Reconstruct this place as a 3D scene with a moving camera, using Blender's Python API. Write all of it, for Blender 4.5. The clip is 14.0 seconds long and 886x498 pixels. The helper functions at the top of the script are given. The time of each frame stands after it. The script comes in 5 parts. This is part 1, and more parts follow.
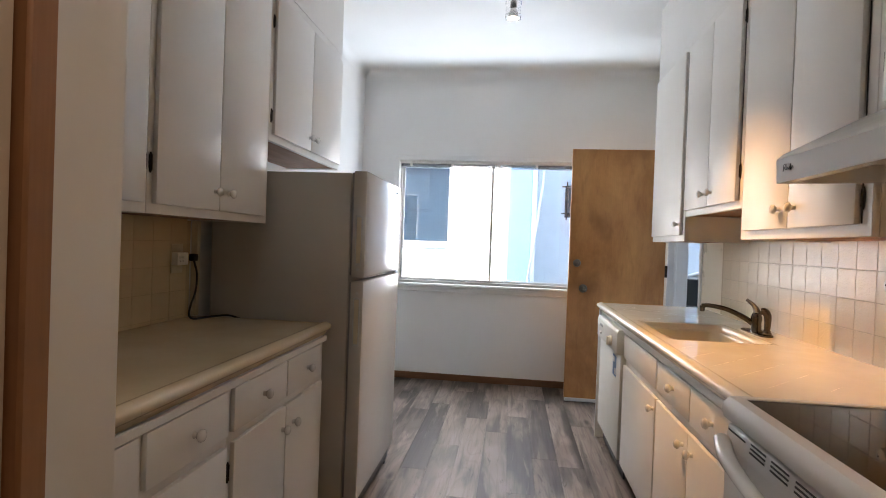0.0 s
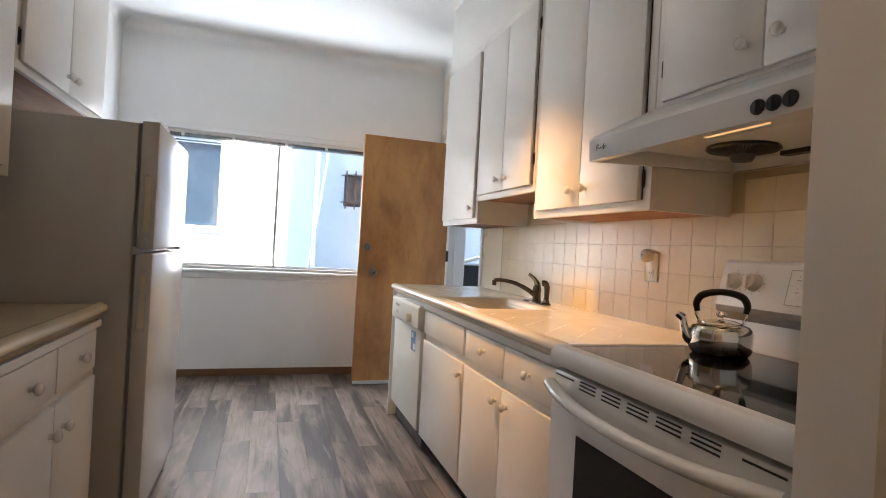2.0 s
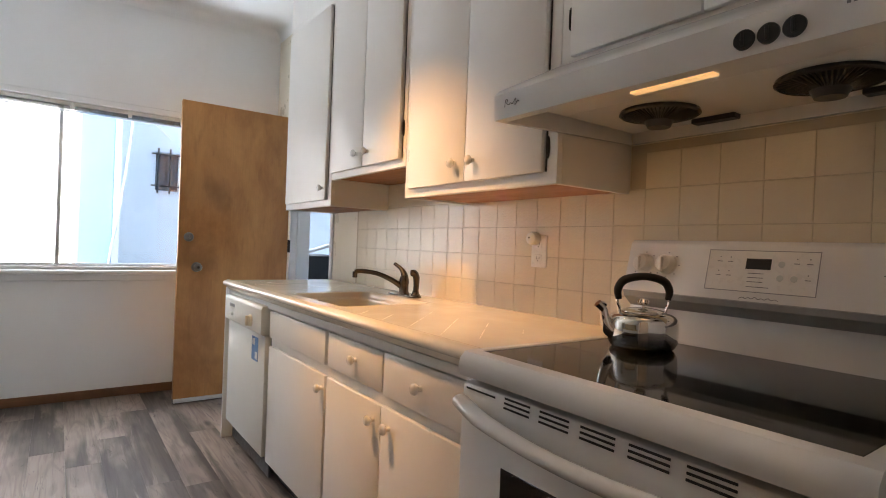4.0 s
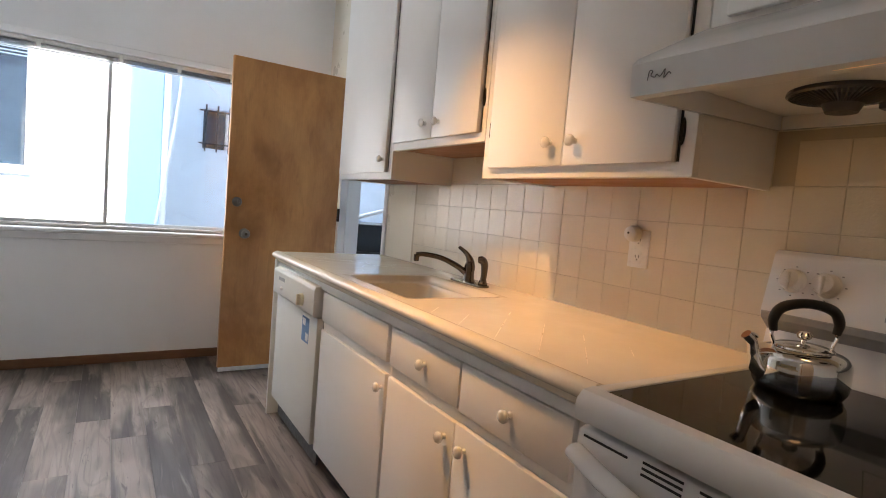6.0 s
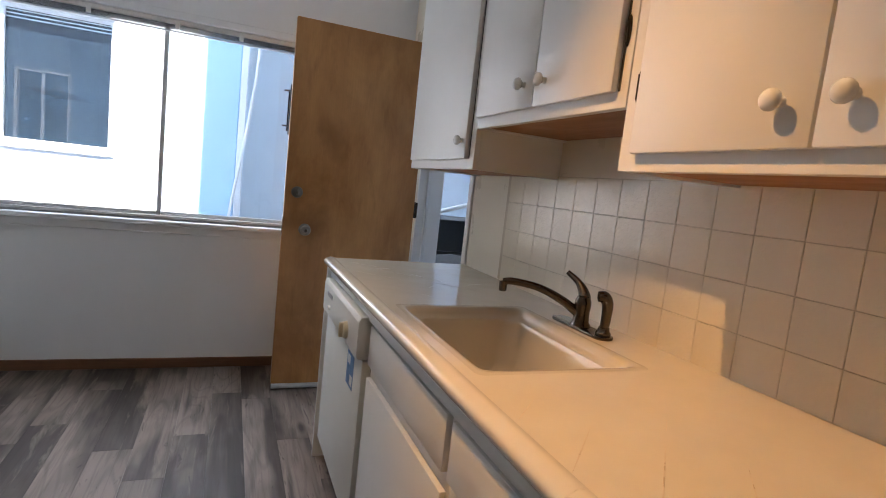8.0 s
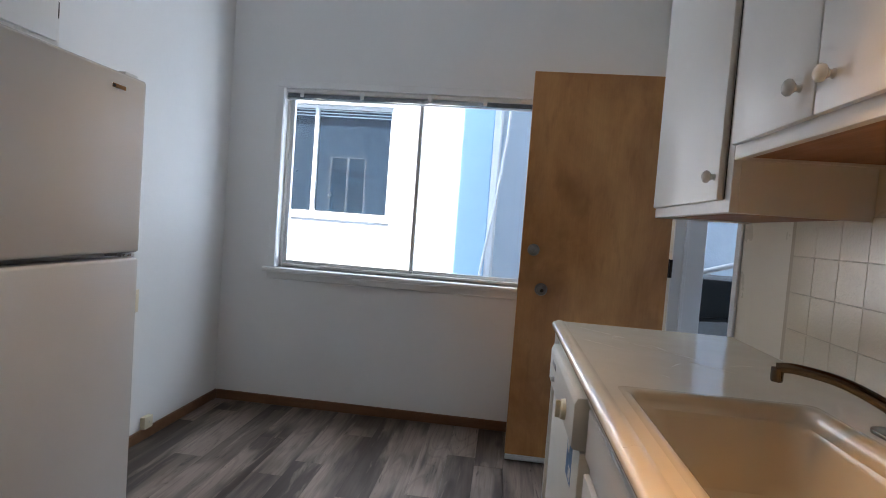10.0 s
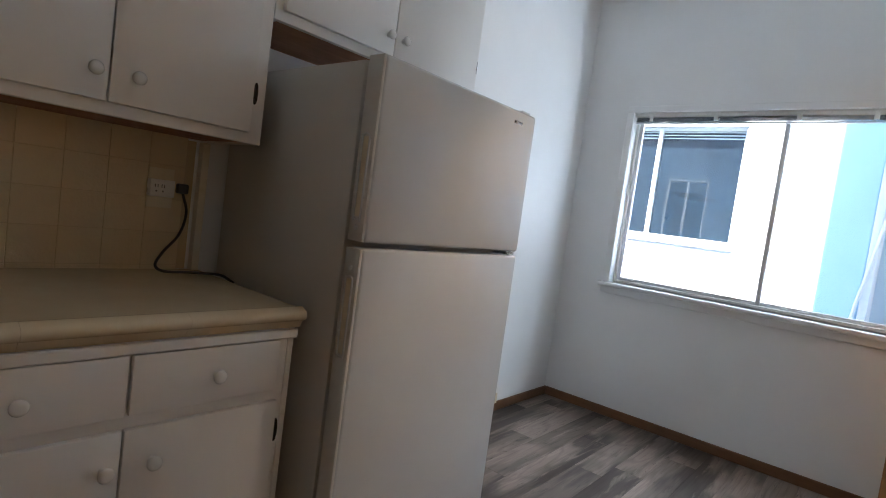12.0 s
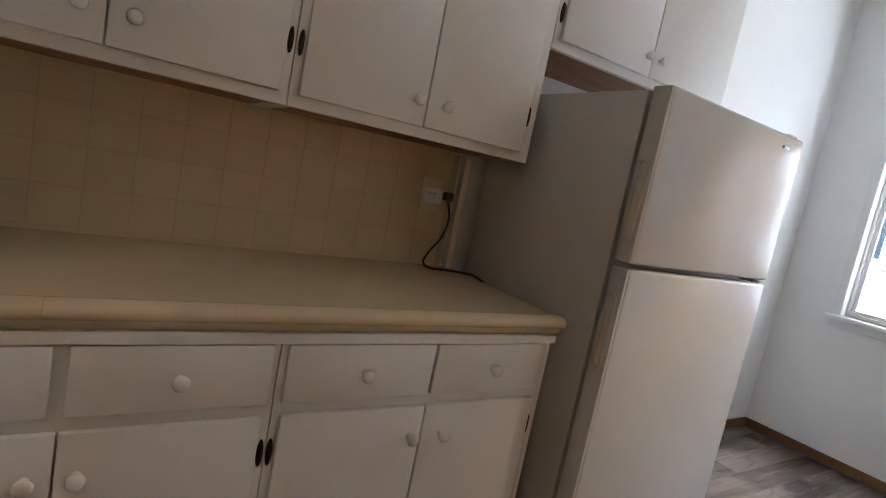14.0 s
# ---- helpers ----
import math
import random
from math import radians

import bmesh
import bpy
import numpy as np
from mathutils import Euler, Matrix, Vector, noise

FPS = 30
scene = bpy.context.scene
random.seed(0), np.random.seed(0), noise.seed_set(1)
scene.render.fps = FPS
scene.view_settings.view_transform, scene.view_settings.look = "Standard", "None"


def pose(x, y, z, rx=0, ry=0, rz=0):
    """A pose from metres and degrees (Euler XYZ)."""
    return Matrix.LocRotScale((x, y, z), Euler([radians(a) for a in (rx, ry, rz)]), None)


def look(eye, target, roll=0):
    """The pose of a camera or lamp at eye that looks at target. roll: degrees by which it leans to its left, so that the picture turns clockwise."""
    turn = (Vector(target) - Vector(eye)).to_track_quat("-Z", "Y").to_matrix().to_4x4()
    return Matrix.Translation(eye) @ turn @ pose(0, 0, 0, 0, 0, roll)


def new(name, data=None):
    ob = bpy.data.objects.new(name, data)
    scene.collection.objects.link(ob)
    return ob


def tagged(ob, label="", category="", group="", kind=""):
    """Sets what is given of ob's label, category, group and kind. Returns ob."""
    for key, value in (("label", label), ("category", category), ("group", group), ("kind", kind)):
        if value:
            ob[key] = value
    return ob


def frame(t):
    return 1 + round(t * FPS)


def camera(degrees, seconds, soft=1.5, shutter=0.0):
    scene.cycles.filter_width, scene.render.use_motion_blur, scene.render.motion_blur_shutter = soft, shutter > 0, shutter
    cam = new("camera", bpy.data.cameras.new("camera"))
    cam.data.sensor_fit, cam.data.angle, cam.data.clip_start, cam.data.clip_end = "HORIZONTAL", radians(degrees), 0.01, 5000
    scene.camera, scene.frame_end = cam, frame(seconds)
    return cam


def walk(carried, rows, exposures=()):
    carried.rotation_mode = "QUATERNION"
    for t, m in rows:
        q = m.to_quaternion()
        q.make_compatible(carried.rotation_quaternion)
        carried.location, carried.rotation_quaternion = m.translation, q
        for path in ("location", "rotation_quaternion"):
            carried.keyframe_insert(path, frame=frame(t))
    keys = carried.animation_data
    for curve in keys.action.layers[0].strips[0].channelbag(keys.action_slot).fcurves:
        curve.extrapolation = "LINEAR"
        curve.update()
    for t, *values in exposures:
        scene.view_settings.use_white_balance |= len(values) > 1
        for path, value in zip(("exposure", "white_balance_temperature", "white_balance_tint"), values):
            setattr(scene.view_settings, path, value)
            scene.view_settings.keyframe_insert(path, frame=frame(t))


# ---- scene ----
cam = camera(79.3, 14.0, 1.0)

PATH = [
    (0, (-1.262, -4.930, 1.280), (-1.516, -2.946, 1.256), 2.1),
    (0.5, (-1.294, -4.964, 1.284), (-1.374, -2.966, 1.240), 2.2),
    (1, (-1.322, -4.964, 1.279), (-1.234, -2.966, 1.243), 2.3),
    (1.5, (-1.396, -4.920, 1.215), (-1.065, -2.948, 1.197), 3.3),
    (2, (-1.500, -4.850, 1.172), (-0.881, -2.948, 1.172), 3.2),
    (2.5, (-1.462, -4.685, 1.167), (-0.601, -2.880, 1.176), 1.8),
    (3, (-1.442, -4.541, 1.157), (-0.368, -2.854, 1.163), 0.3),
    (3.2, (-1.453, -4.512, 1.145), (-0.328, -2.859, 1.165), 0.4),
    (5.3, (-1.423, -4.280, 1.185), (-0.246, -2.669, 1.048), 4.1),
    (5.5, (-1.412, -4.243, 1.205), (-0.258, -2.617, 1.054), 4.6),
    (6, (-1.436, -4.141, 1.217), (-0.373, -2.453, 1.070), 4.9),
    (6.5, (-1.401, -4.031, 1.210), (-0.484, -2.258, 1.090), 4.3),
    (7, (-1.284, -3.906, 1.240), (-0.463, -2.089, 1.078), 6.4),
    (7.2, (-1.248, -3.834, 1.246), (-0.417, -2.024, 1.069), 6.6),
    (9.3, (-0.851, -3.195, 1.283), (-0.540, -1.243, 0.981), 4.9),
    (9.5, (-0.862, -3.221, 1.272), (-0.656, -1.244, 1.048), 4.6),
    (10, (-0.886, -3.294, 1.254), (-1.106, -1.309, 1.160), 4.3),
    (10.5, (-0.866, -3.329, 1.217), (-1.531, -1.444, 1.142), 4.6),
    (11, (-0.835, -3.333, 1.191), (-1.760, -1.562, 1.125), 5.5),
    (11.5, (-0.833, -3.431, 1.207), (-1.944, -1.770, 1.127), 7.0),
    (12, (-0.882, -3.519, 1.212), (-2.164, -1.990, 1.078), 7.7),
    (12.5, (-0.919, -3.604, 1.226), (-2.324, -2.191, 1.051), 7.5),
    (13, (-0.923, -3.676, 1.251), (-2.437, -2.391, 1.016), 6.9),
    (13.5, (-0.945, -3.747, 1.249), (-2.550, -2.579, 1.005), 8.9),
    (14, (-0.994, -3.822, 1.232), (-2.647, -2.725, 0.981), 11.2),
]
EXPOSURES = [(0, 3.58, 6800, 14), (1.5, 3.72, 6850, 14), (3.0, 3.66, 6900, 14), (6.5, 3.38, 6800, 15), (7.2, 3.15, 6550, 15), (9.5, 2.74, 6350, 14), (11.0, 2.95, 6300, 12), (12.0, 3.17, 6250, 11), (13.0, 3.30, 6450, 11), (14, 3.66, 6600, 12)]
walk(cam, [(t, look(eye, target, roll)) for t, eye, target, roll in PATH], EXPOSURES)

# ---- world, sun, lamps ----
world = bpy.data.worlds.new("sky")
scene.world = world
world.use_nodes = True
wn = world.node_tree
sky = wn.nodes.new("ShaderNodeTexSky")
sky.sky_type = "NISHITA"
sky.sun_disc = False
SUN_DIR = Vector((0.03, 0.9, -1.75))          # the way the sunlight travels
to_sun = -SUN_DIR.normalized()
sky.sun_elevation = math.asin(to_sun.z)
sky.sun_rotation = math.atan2(to_sun.x, to_sun.y)
wn.links.new(sky.outputs[0], wn.nodes["Background"].inputs["Color"])
wn.nodes["Background"].inputs["Strength"].default_value = 0.11

sun = new("sun", bpy.data.lights.new("sun", "SUN"))
sun.data.energy, sun.data.angle, sun.data.color = 5.0, radians(0.53), (1.0, 0.95, 0.88)
sun.matrix_world = look((0, 0, 12), Vector((0, 0, 12)) + SUN_DIR)


def spot_lamp(name, eye, target, watts, colour, degrees, blend, radius):
    ob = new(name, bpy.data.lights.new(name, "SPOT"))
    ob.data.energy, ob.data.color = watts, colour
    ob.data.spot_size, ob.data.spot_blend, ob.data.shadow_soft_size = radians(degrees), blend, radius
    ob.matrix_world = look(eye, target)
    return ob


WARM = (1.0, 0.535, 0.18)
spot_lamp("track_spot", (-1.265, -2.47, 2.555), (-0.380, -2.82, 0.95), 16, WARM, 48, 1.0, 0.025)
spot_lamp("track_spot_window", (-1.30, -2.0, 2.49), (-1.45, -1.85, 0.0), 4, (1.0, 0.72, 0.45), 70, 0.6, 0.02)
# lamp added out of view for the warm light coming from the hall
hall_fill = new("hall_fill", bpy.data.lights.new("hall_fill", "AREA"))
hall_fill.data.shape, hall_fill.data.size = "DISK", 0.26
hall_fill.data.energy, hall_fill.data.color = 0.44, (1.0, 0.78, 0.58)
hall_fill.matrix_world = look((-1.05, -4.74, 2.745), (-1.05, -4.74, 0))
# fill lamps added for window daylight: open sky above, sunlit wall and ground below
for name, eye, target, w, h, watts in (("window_sky_fill", (-1.46, 0.85, 2.80), (-1.50, -2.2, 0.5), 1.75, 0.9, 7.0),
                                       ("window_bounce_fill", (-1.46, 0.42, 0.70), (-1.50, -1.6, 2.8), 1.75, 0.4, 6.0)):
    glow = new(name, bpy.data.lights.new(name, "AREA"))
    glow.data.shape, glow.data.size, glow.data.size_y = "RECTANGLE", w, h
    glow.data.energy, glow.data.color = watts, (0.71, 0.855, 1.0)
    glow.matrix_world = look(eye, target)
hood_glow = new("hood_glow", bpy.data.lights.new("hood_glow", "AREA"))
hood_glow.data.shape, hood_glow.data.size, hood_glow.data.size_y = "RECTANGLE", 0.17, 0.03
hood_glow.data.energy, hood_glow.data.color = 0.025, (1.0, 0.6, 0.28)
hood_glow.matrix_world = look((-0.388, -3.775, 1.505), (-0.388, -3.775, 0.9)) @ pose(0, 0, 0, 0, 0, 90)

# ---- materials ----


class Nodes:
    """A short hand for a node material."""

    def __init__(self, name):
        self.m = bpy.data.materials.new(name)
        self.m.use_nodes = True
        self.t = self.m.node_tree
        self.b = self.t.nodes["Principled BSDF"]
        self.coord = self.add("ShaderNodeTexCoord")
        self.pos = self.coord.outputs["Object"]

    def add(self, kind, **values):
        n = self.t.nodes.new(kind)
        for key, v in values.items():
            n.inputs[key.replace("_", " ")].default_value = v
        return n

    def link(self, a, b):
        self.t.links.new(a, b)
        return self

    def scaled(self, x, y, z, random_shift=False):
        n = self.add("ShaderNodeMapping")
        n.inputs["Scale"].default_value = (x, y, z)
        self.link(self.pos, n.inputs["Vector"])
        if random_shift:
            info = self.add("ShaderNodeObjectInfo")
            mul = self.add("ShaderNodeMath")
            mul.operation = "MULTIPLY"
            mul.inputs[1].default_value = 37.0
            self.link(info.outputs["Random"], mul.inputs[0])
            comb = self.add("ShaderNodeCombineXYZ")
            for k in "XYZ":
                self.link(mul.outputs[0], comb.inputs[k])
            self.link(comb.outputs[0], n.inputs["Location"])
        return n.outputs[0]

    def noise(self, vector, scale, detail=4.0, rough=0.55, distortion=0.0):
        n = self.add("ShaderNodeTexNoise", Scale=scale, Detail=detail, Roughness=rough, Distortion=distortion)
        self.link(vector, n.inputs["Vector"])
        return n.outputs["Fac"]

    def ramp(self, fac, *stops):
        n = self.add("ShaderNodeValToRGB")
        e = n.color_ramp.elements
        while len(e) < len(stops):
            e.new(0.5)
        for el, (p, c) in zip(e, stops):
            el.position = p
            el.color = (*c, 1) if len(c) == 3 else c
        self.link(fac, n.inputs["Fac"])
        return n.outputs["Color"]

    def mix(self, fac, a, b, blend="MIX"):
        n = self.add("ShaderNodeMix")
        n.data_type, n.blend_type = "RGBA", blend
        for v, s in ((fac, n.inputs[0]), (a, n.inputs[6]), (b, n.inputs[7])):
            if isinstance(v, bpy.types.NodeSocket):
                self.link(v, s)
            elif isinstance(v, (int, float)):
                s.default_value = v
            else:
                s.default_value = (*v, 1)
        return n.outputs[2]

    def bump(self, height, strength, distance, below=None):
        n = self.add("ShaderNodeBump", Strength=strength, Distance=distance)
        self.link(height, n.inputs["Height"])
        if below is not None:
            self.link(below, n.inputs["Normal"])
        return n.outputs["Normal"]

    def done(self, colour=None, rough=None, metal=0.0, normal=None, **more):
        for v, key in ((colour, "Base Color"), (rough, "Roughness"), (normal, "Normal")):
            if v is None:
                continue
            if isinstance(v, bpy.types.NodeSocket):
                self.link(v, self.b.inputs[key])
            else:
                self.b.inputs[key].default_value = v if isinstance(v, (int, float)) else (*v, 1)
        self.b.inputs["Metallic"].default_value = metal
        for key, v in more.items():
            self.b.inputs[key.replace("_", " ")].default_value = v
        return self.m


def paint(name, colour, rough=0.5, mottle=0.04, relief=0.0004, scale=90.0, coat=0.0):
    n = Nodes(name)
    big = n.noise(n.pos, 2.3, 3)
    fine = n.noise(n.pos, scale, 3)
    dark = tuple(c * (1 - mottle) for c in colour)
    light = tuple(min(1, c * (1 + mottle * 0.5)) for c in colour)
    c = n.ramp(big, (0.3, dark), (0.7, light))
    r = n.ramp(n.noise(n.pos, 6, 4), (0.3, (rough * 0.85,) * 3), (0.7, (min(1, rough * 1.15),) * 3))
    return n.done(c, r, 0, n.bump(fine, 0.35, relief), Coat_Weight=coat)


def plain(name, colour, rough=0.4, metal=0.0, mottle=0.06):
    n = Nodes(name)
    f = n.noise(n.pos, 35, 4)
    c = n.ramp(f, (0.3, tuple(v * (1 - mottle) for v in colour)), (0.7, tuple(min(1, v * (1 + mottle)) for v in colour)))
    r = n.ramp(n.noise(n.pos, 60, 3), (0.3, (rough * 0.8,) * 3), (0.7, (min(1, rough * 1.2),) * 3))
    return n.done(c, r, metal)


WALL = paint("wall_paint", (0.80, 0.795, 0.785), 0.6, 0.025, 0.0012, 38)
CEIL = paint("ceiling_paint", (0.82, 0.815, 0.80), 0.7, 0.02, 0.0008, 60)
CAB = paint("cabinet_paint", (0.78, 0.755, 0.715), 0.36, 0.035, 0.0005, 70)
# the tan carries the hall's warm lamp light in the colour
HALL = paint("hall_warm_light_paint", (0.70, 0.60, 0.50), 0.6, 0.04, 0.0008, 50)
APPL = paint("appliance_enamel", (0.76, 0.755, 0.74), 0.22, 0.015, 0.0002, 120)
DWASH = paint("dishwasher_enamel", (0.70, 0.69, 0.64), 0.5, 0.02, 0.00005, 120)


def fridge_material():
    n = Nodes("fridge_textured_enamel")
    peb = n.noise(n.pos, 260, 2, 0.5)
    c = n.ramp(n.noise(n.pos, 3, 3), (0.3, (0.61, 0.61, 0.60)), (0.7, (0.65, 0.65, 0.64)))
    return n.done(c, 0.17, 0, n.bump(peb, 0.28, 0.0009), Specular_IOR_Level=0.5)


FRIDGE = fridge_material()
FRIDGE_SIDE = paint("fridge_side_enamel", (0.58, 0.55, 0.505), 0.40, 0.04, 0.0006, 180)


def tile_material(name, light, dark, rough):
    n = Nodes(name)
    v = n.scaled(1, 1, 1, True)
    lump = n.noise(v, 120, 2, 0.55)
    wave = n.noise(v, 26, 2)
    info = n.add("ShaderNodeObjectInfo")
    c1 = n.ramp(info.outputs["Random"], (0.0, tuple(v * 0.93 for v in light)), (1.0, light))
    c = n.mix(n.ramp(n.noise(v, 9, 4), (0.4, (0, 0, 0)), (0.75, (0.35,) * 3)), c1, dark)
    nrm = n.bump(lump, 0.9, 0.0013, n.bump(wave, 0.3, 0.0016))
    return n.done(c, rough, 0, nrm)


TILE = tile_material("glazed_cream_tile", (0.76, 0.675, 0.52), (0.66, 0.585, 0.45), 0.07)
# darker, yellower copy of TILE: the left side's shade is in the colour
TILE_WEST = tile_material("shade_toned_cream_tile", (0.70, 0.57, 0.37), (0.60, 0.47, 0.29), 0.25)
GROUT_WEST = paint("painted_over_grout", (0.56, 0.43, 0.26), 0.6, 0.2, 0.0006, 40)
GROUT = paint("tile_grout", (0.50, 0.42, 0.30), 0.75, 0.15, 0.0006, 150)
PATCH = paint("painted_backsplash", (0.74, 0.675, 0.55), 0.30, 0.02, 0.0004, 60)


def counter_material(name, dark, light):
    n = Nodes(name)
    stain = n.noise(n.pos, 5, 5, 0.6)
    c = n.ramp(stain, (0.3, dark), (0.7, light))
    return n.done(c, n.ramp(stain, (0.3, (0.09,) * 3), (0.7, (0.17,) * 3)), 0, n.bump(n.noise(n.pos, 9, 2), 0.15, 0.0010))


COUNTER = counter_material("cream_glazed_counter", (0.73, 0.655, 0.53), (0.78, 0.71, 0.59))
# COUNTER again for the shaded side, with that shade mixed into its colour
COUNTER_LEFT = counter_material("shade_toned_cream_counter", (0.64, 0.515, 0.335), (0.69, 0.565, 0.385))


def wood_material(name, light, dark, axis, rough=0.4, scale=1.0, blotch=0.5, random_shift=False):
    """Grain runs along the given axis (0, 1, 2)."""
    n = Nodes(name)
    s = [22.0 * scale] * 3
    s[axis] = 1.1 * scale
    v = n.scaled(*s, random_shift)
    g = n.noise(v, 1.0, 7, 0.62, 0.9)
    s2 = [8.5 * scale] * 3
    s2[axis] = 3.2 * scale
    bl = n.noise(n.scaled(*s2, random_shift), 1.0, 5, 0.62, 0.5)
    c = n.ramp(g, (0.28, dark), (0.52, tuple((a + b) / 2 for a, b in zip(light, dark))), (0.75, light))
    c = n.mix(n.ramp(bl, (0.40, (0, 0, 0)), (0.72, (blotch,) * 3)), c, tuple(d * 0.72 for d in dark))
    fine = [160.0] * 3
    fine[axis] = 5.0
    f = n.noise(n.scaled(*fine), 1.0, 3)
    c = n.mix(0.12, c, n.ramp(f, (0.35, tuple(d * 0.6 for d in dark)), (0.65, light)))
    return n.done(c, n.ramp(bl, (0.3, (rough * 0.85,) * 3), (0.7, (rough * 1.2,) * 3)), 0, n.bump(f, 0.15, 0.0004))


def door_material():
    n = Nodes("honey_birch_veneer")
    cloud = n.noise(n.scaled(4.2, 4.2, 2.0), 1.0, 5, 0.62, 0.35)
    c = n.ramp(cloud, (0.32, (0.37, 0.158, 0.047)), (0.50, (0.50, 0.236, 0.078)), (0.68, (0.60, 0.305, 0.108)))
    fleck = n.noise(n.scaled(15, 15, 4.0), 1.0, 4, 0.6, 0.3)
    c = n.mix(n.ramp(fleck, (0.56, (0, 0, 0)), (0.74, (0.42,) * 3)), c, (0.255, 0.10, 0.030))
    stain = n.noise(n.scaled(2.8, 2.8, 2.6), 1.0, 3, 0.5)
    c = n.mix(n.ramp(stain, (0.58, (0, 0, 0)), (0.72, (0.6,) * 3)), c, (0.215, 0.083, 0.026))
    fine = n.noise(n.scaled(150, 150, 6), 1.0, 3)
    c = n.mix(n.ramp(fine, (0.42, (0.10,) * 3), (0.6, (0, 0, 0))), c, (0.27, 0.12, 0.040))
    return n.done(c, n.ramp(cloud, (0.3, (0.34,) * 3), (0.7, (0.46,) * 3)), 0, n.bump(fine, 0.12, 0.0003))


DOORWOOD = door_material()
BASEWOOD = wood_material("brown_base_wood", (0.22, 0.105, 0.045), (0.14, 0.062, 0.026), 0, 0.45)
UNDERWOOD = wood_material("bare_cabinet_underside", (0.42, 0.19, 0.085), (0.27, 0.11, 0.045), 1, 0.5)
CASING = wood_material("brown_door_casing", (0.40, 0.20, 0.095), (0.30, 0.14, 0.065), 2, 0.45)


def plank_material():
    n = Nodes("grey_vinyl_plank")
    info = n.add("ShaderNodeObjectInfo")
    r = info.outputs["Random"]
    base = n.ramp(r, (0.0, (0.050, 0.035, 0.027)), (0.18, (0.126, 0.094, 0.076)), (0.40, (0.227, 0.175, 0.144)), (0.58, (0.063, 0.045, 0.035)), (0.8, (0.181, 0.138, 0.112)), (1.0, (0.084, 0.061, 0.049)))
    # cloudy pale and dark reaches of the board
    reach = n.noise(n.scaled(4.5, 1.7, 1, True), 1.0, 2, 0.5, 0.3)
    c = n.mix(n.ramp(reach, (0.46, (0, 0, 0)), (0.60, (0.72,) * 3)), base, (0.277, 0.218, 0.181))
    drift = n.noise(n.scaled(9, 0.9, 1, True), 1.0, 3, 0.5, 0.3)
    c = n.mix(n.ramp(drift, (0.38, (0.85,) * 3), (0.50, (0, 0, 0))), c, (0.034, 0.023, 0.017))
    # pale ragged streaks
    pale = n.noise(n.scaled(15, 1.5, 1, True), 1.0, 6, 0.62, 0.7)
    c = n.mix(n.ramp(pale, (0.54, (0, 0, 0)), (0.66, (0.6,) * 3)), c, (0.311, 0.246, 0.204))
    # cathedral grain: rings drawn out along the board
    warp = n.noise(n.scaled(3.0, 0.55, 1, True), 1.0, 2, 0.5)
    wave = n.add("ShaderNodeMath")
    wave.operation = "MULTIPLY"
    wave.inputs[1].default_value = 90.0
    n.link(warp, wave.inputs[0])
    sine = n.add("ShaderNodeMath")
    sine.operation = "SINE"
    n.link(wave.outputs[0], sine.inputs[0])
    c = n.mix(n.ramp(sine.outputs[0], (0.55, (0, 0, 0)), (1.0, (0.22,) * 3)), c, (0.042, 0.029, 0.022))
    # ragged dark figure, sparse
    fig = n.noise(n.scaled(30, 5.0, 1, True), 1.0, 6, 0.68, 1.4)
    c = n.mix(n.ramp(fig, (0.60, (0, 0, 0)), (0.68, (0.7,) * 3)), c, (0.038, 0.025, 0.019))
    grain = n.noise(n.scaled(60, 2.2, 1, True), 1.0, 6, 0.62, 0.6)
    c = n.mix(n.ramp(grain, (0.34, (0.3,) * 3), (0.48, (0, 0, 0))), c, (0.039, 0.026, 0.020))
    knots = n.add("ShaderNodeTexVoronoi", Scale=1.0)
    n.link(n.scaled(6.0, 1.9, 1, True), knots.inputs["Vector"])
    c = n.mix(n.ramp(knots.outputs["Distance"], (0.05, (0.9,) * 3), (0.15, (0, 0, 0))), c, (0.032, 0.021, 0.017))
    nrm = n.bump(grain, 0.2, 0.0008)
    return n.done(c, n.ramp(grain, (0.3, (0.52,) * 3), (0.7, (0.42,) * 3)), 0, nrm, Specular_IOR_Level=0.35)


PLANK = plank_material()
SUBFLOOR = plain("floor_joint", (0.055, 0.046, 0.042), 0.8)
WHITE_PLASTIC = plain("white_plastic", (0.78, 0.77, 0.74), 0.3, 0, 0.02)
IVORY = plain("ivory_plastic", (0.66, 0.58, 0.42), 0.35, 0, 0.03)
KNOB = plain("porcelain_white_knob", (0.80, 0.78, 0.74), 0.15, 0, 0.02)
BLACK = plain("black_plastic", (0.018, 0.018, 0.019), 0.4)
DARKGREY = plain("dark_grey_plastic", (0.06, 0.06, 0.062), 0.45)
GREY = plain("grey_trim", (0.30, 0.305, 0.31), 0.35)
HINGE = plain("dark_bronze_hinge", (0.035, 0.028, 0.022), 0.4, 0.7)
CHROME = plain("polished_chrome", (0.78, 0.77, 0.74), 0.06, 1.0, 0.02)
STEEL = plain("satin_steel", (0.55, 0.54, 0.52), 0.28, 1.0)
BRONZE = Nodes("brushed_dark_nickel").done((0.115, 0.10, 0.085), 0.24, 1.0)
PEWTER = Nodes("dark_pewter").done((0.20, 0.19, 0.175), 0.30, 1.0)
ALU = plain("aluminium_frame", (0.62, 0.63, 0.64), 0.42, 0.3)
BLUE_STICKER = plain("blue_sticker", (0.10, 0.22, 0.42), 0.4)
TEXTGREY = plain("printed_grey", (0.16, 0.16, 0.17), 0.5)
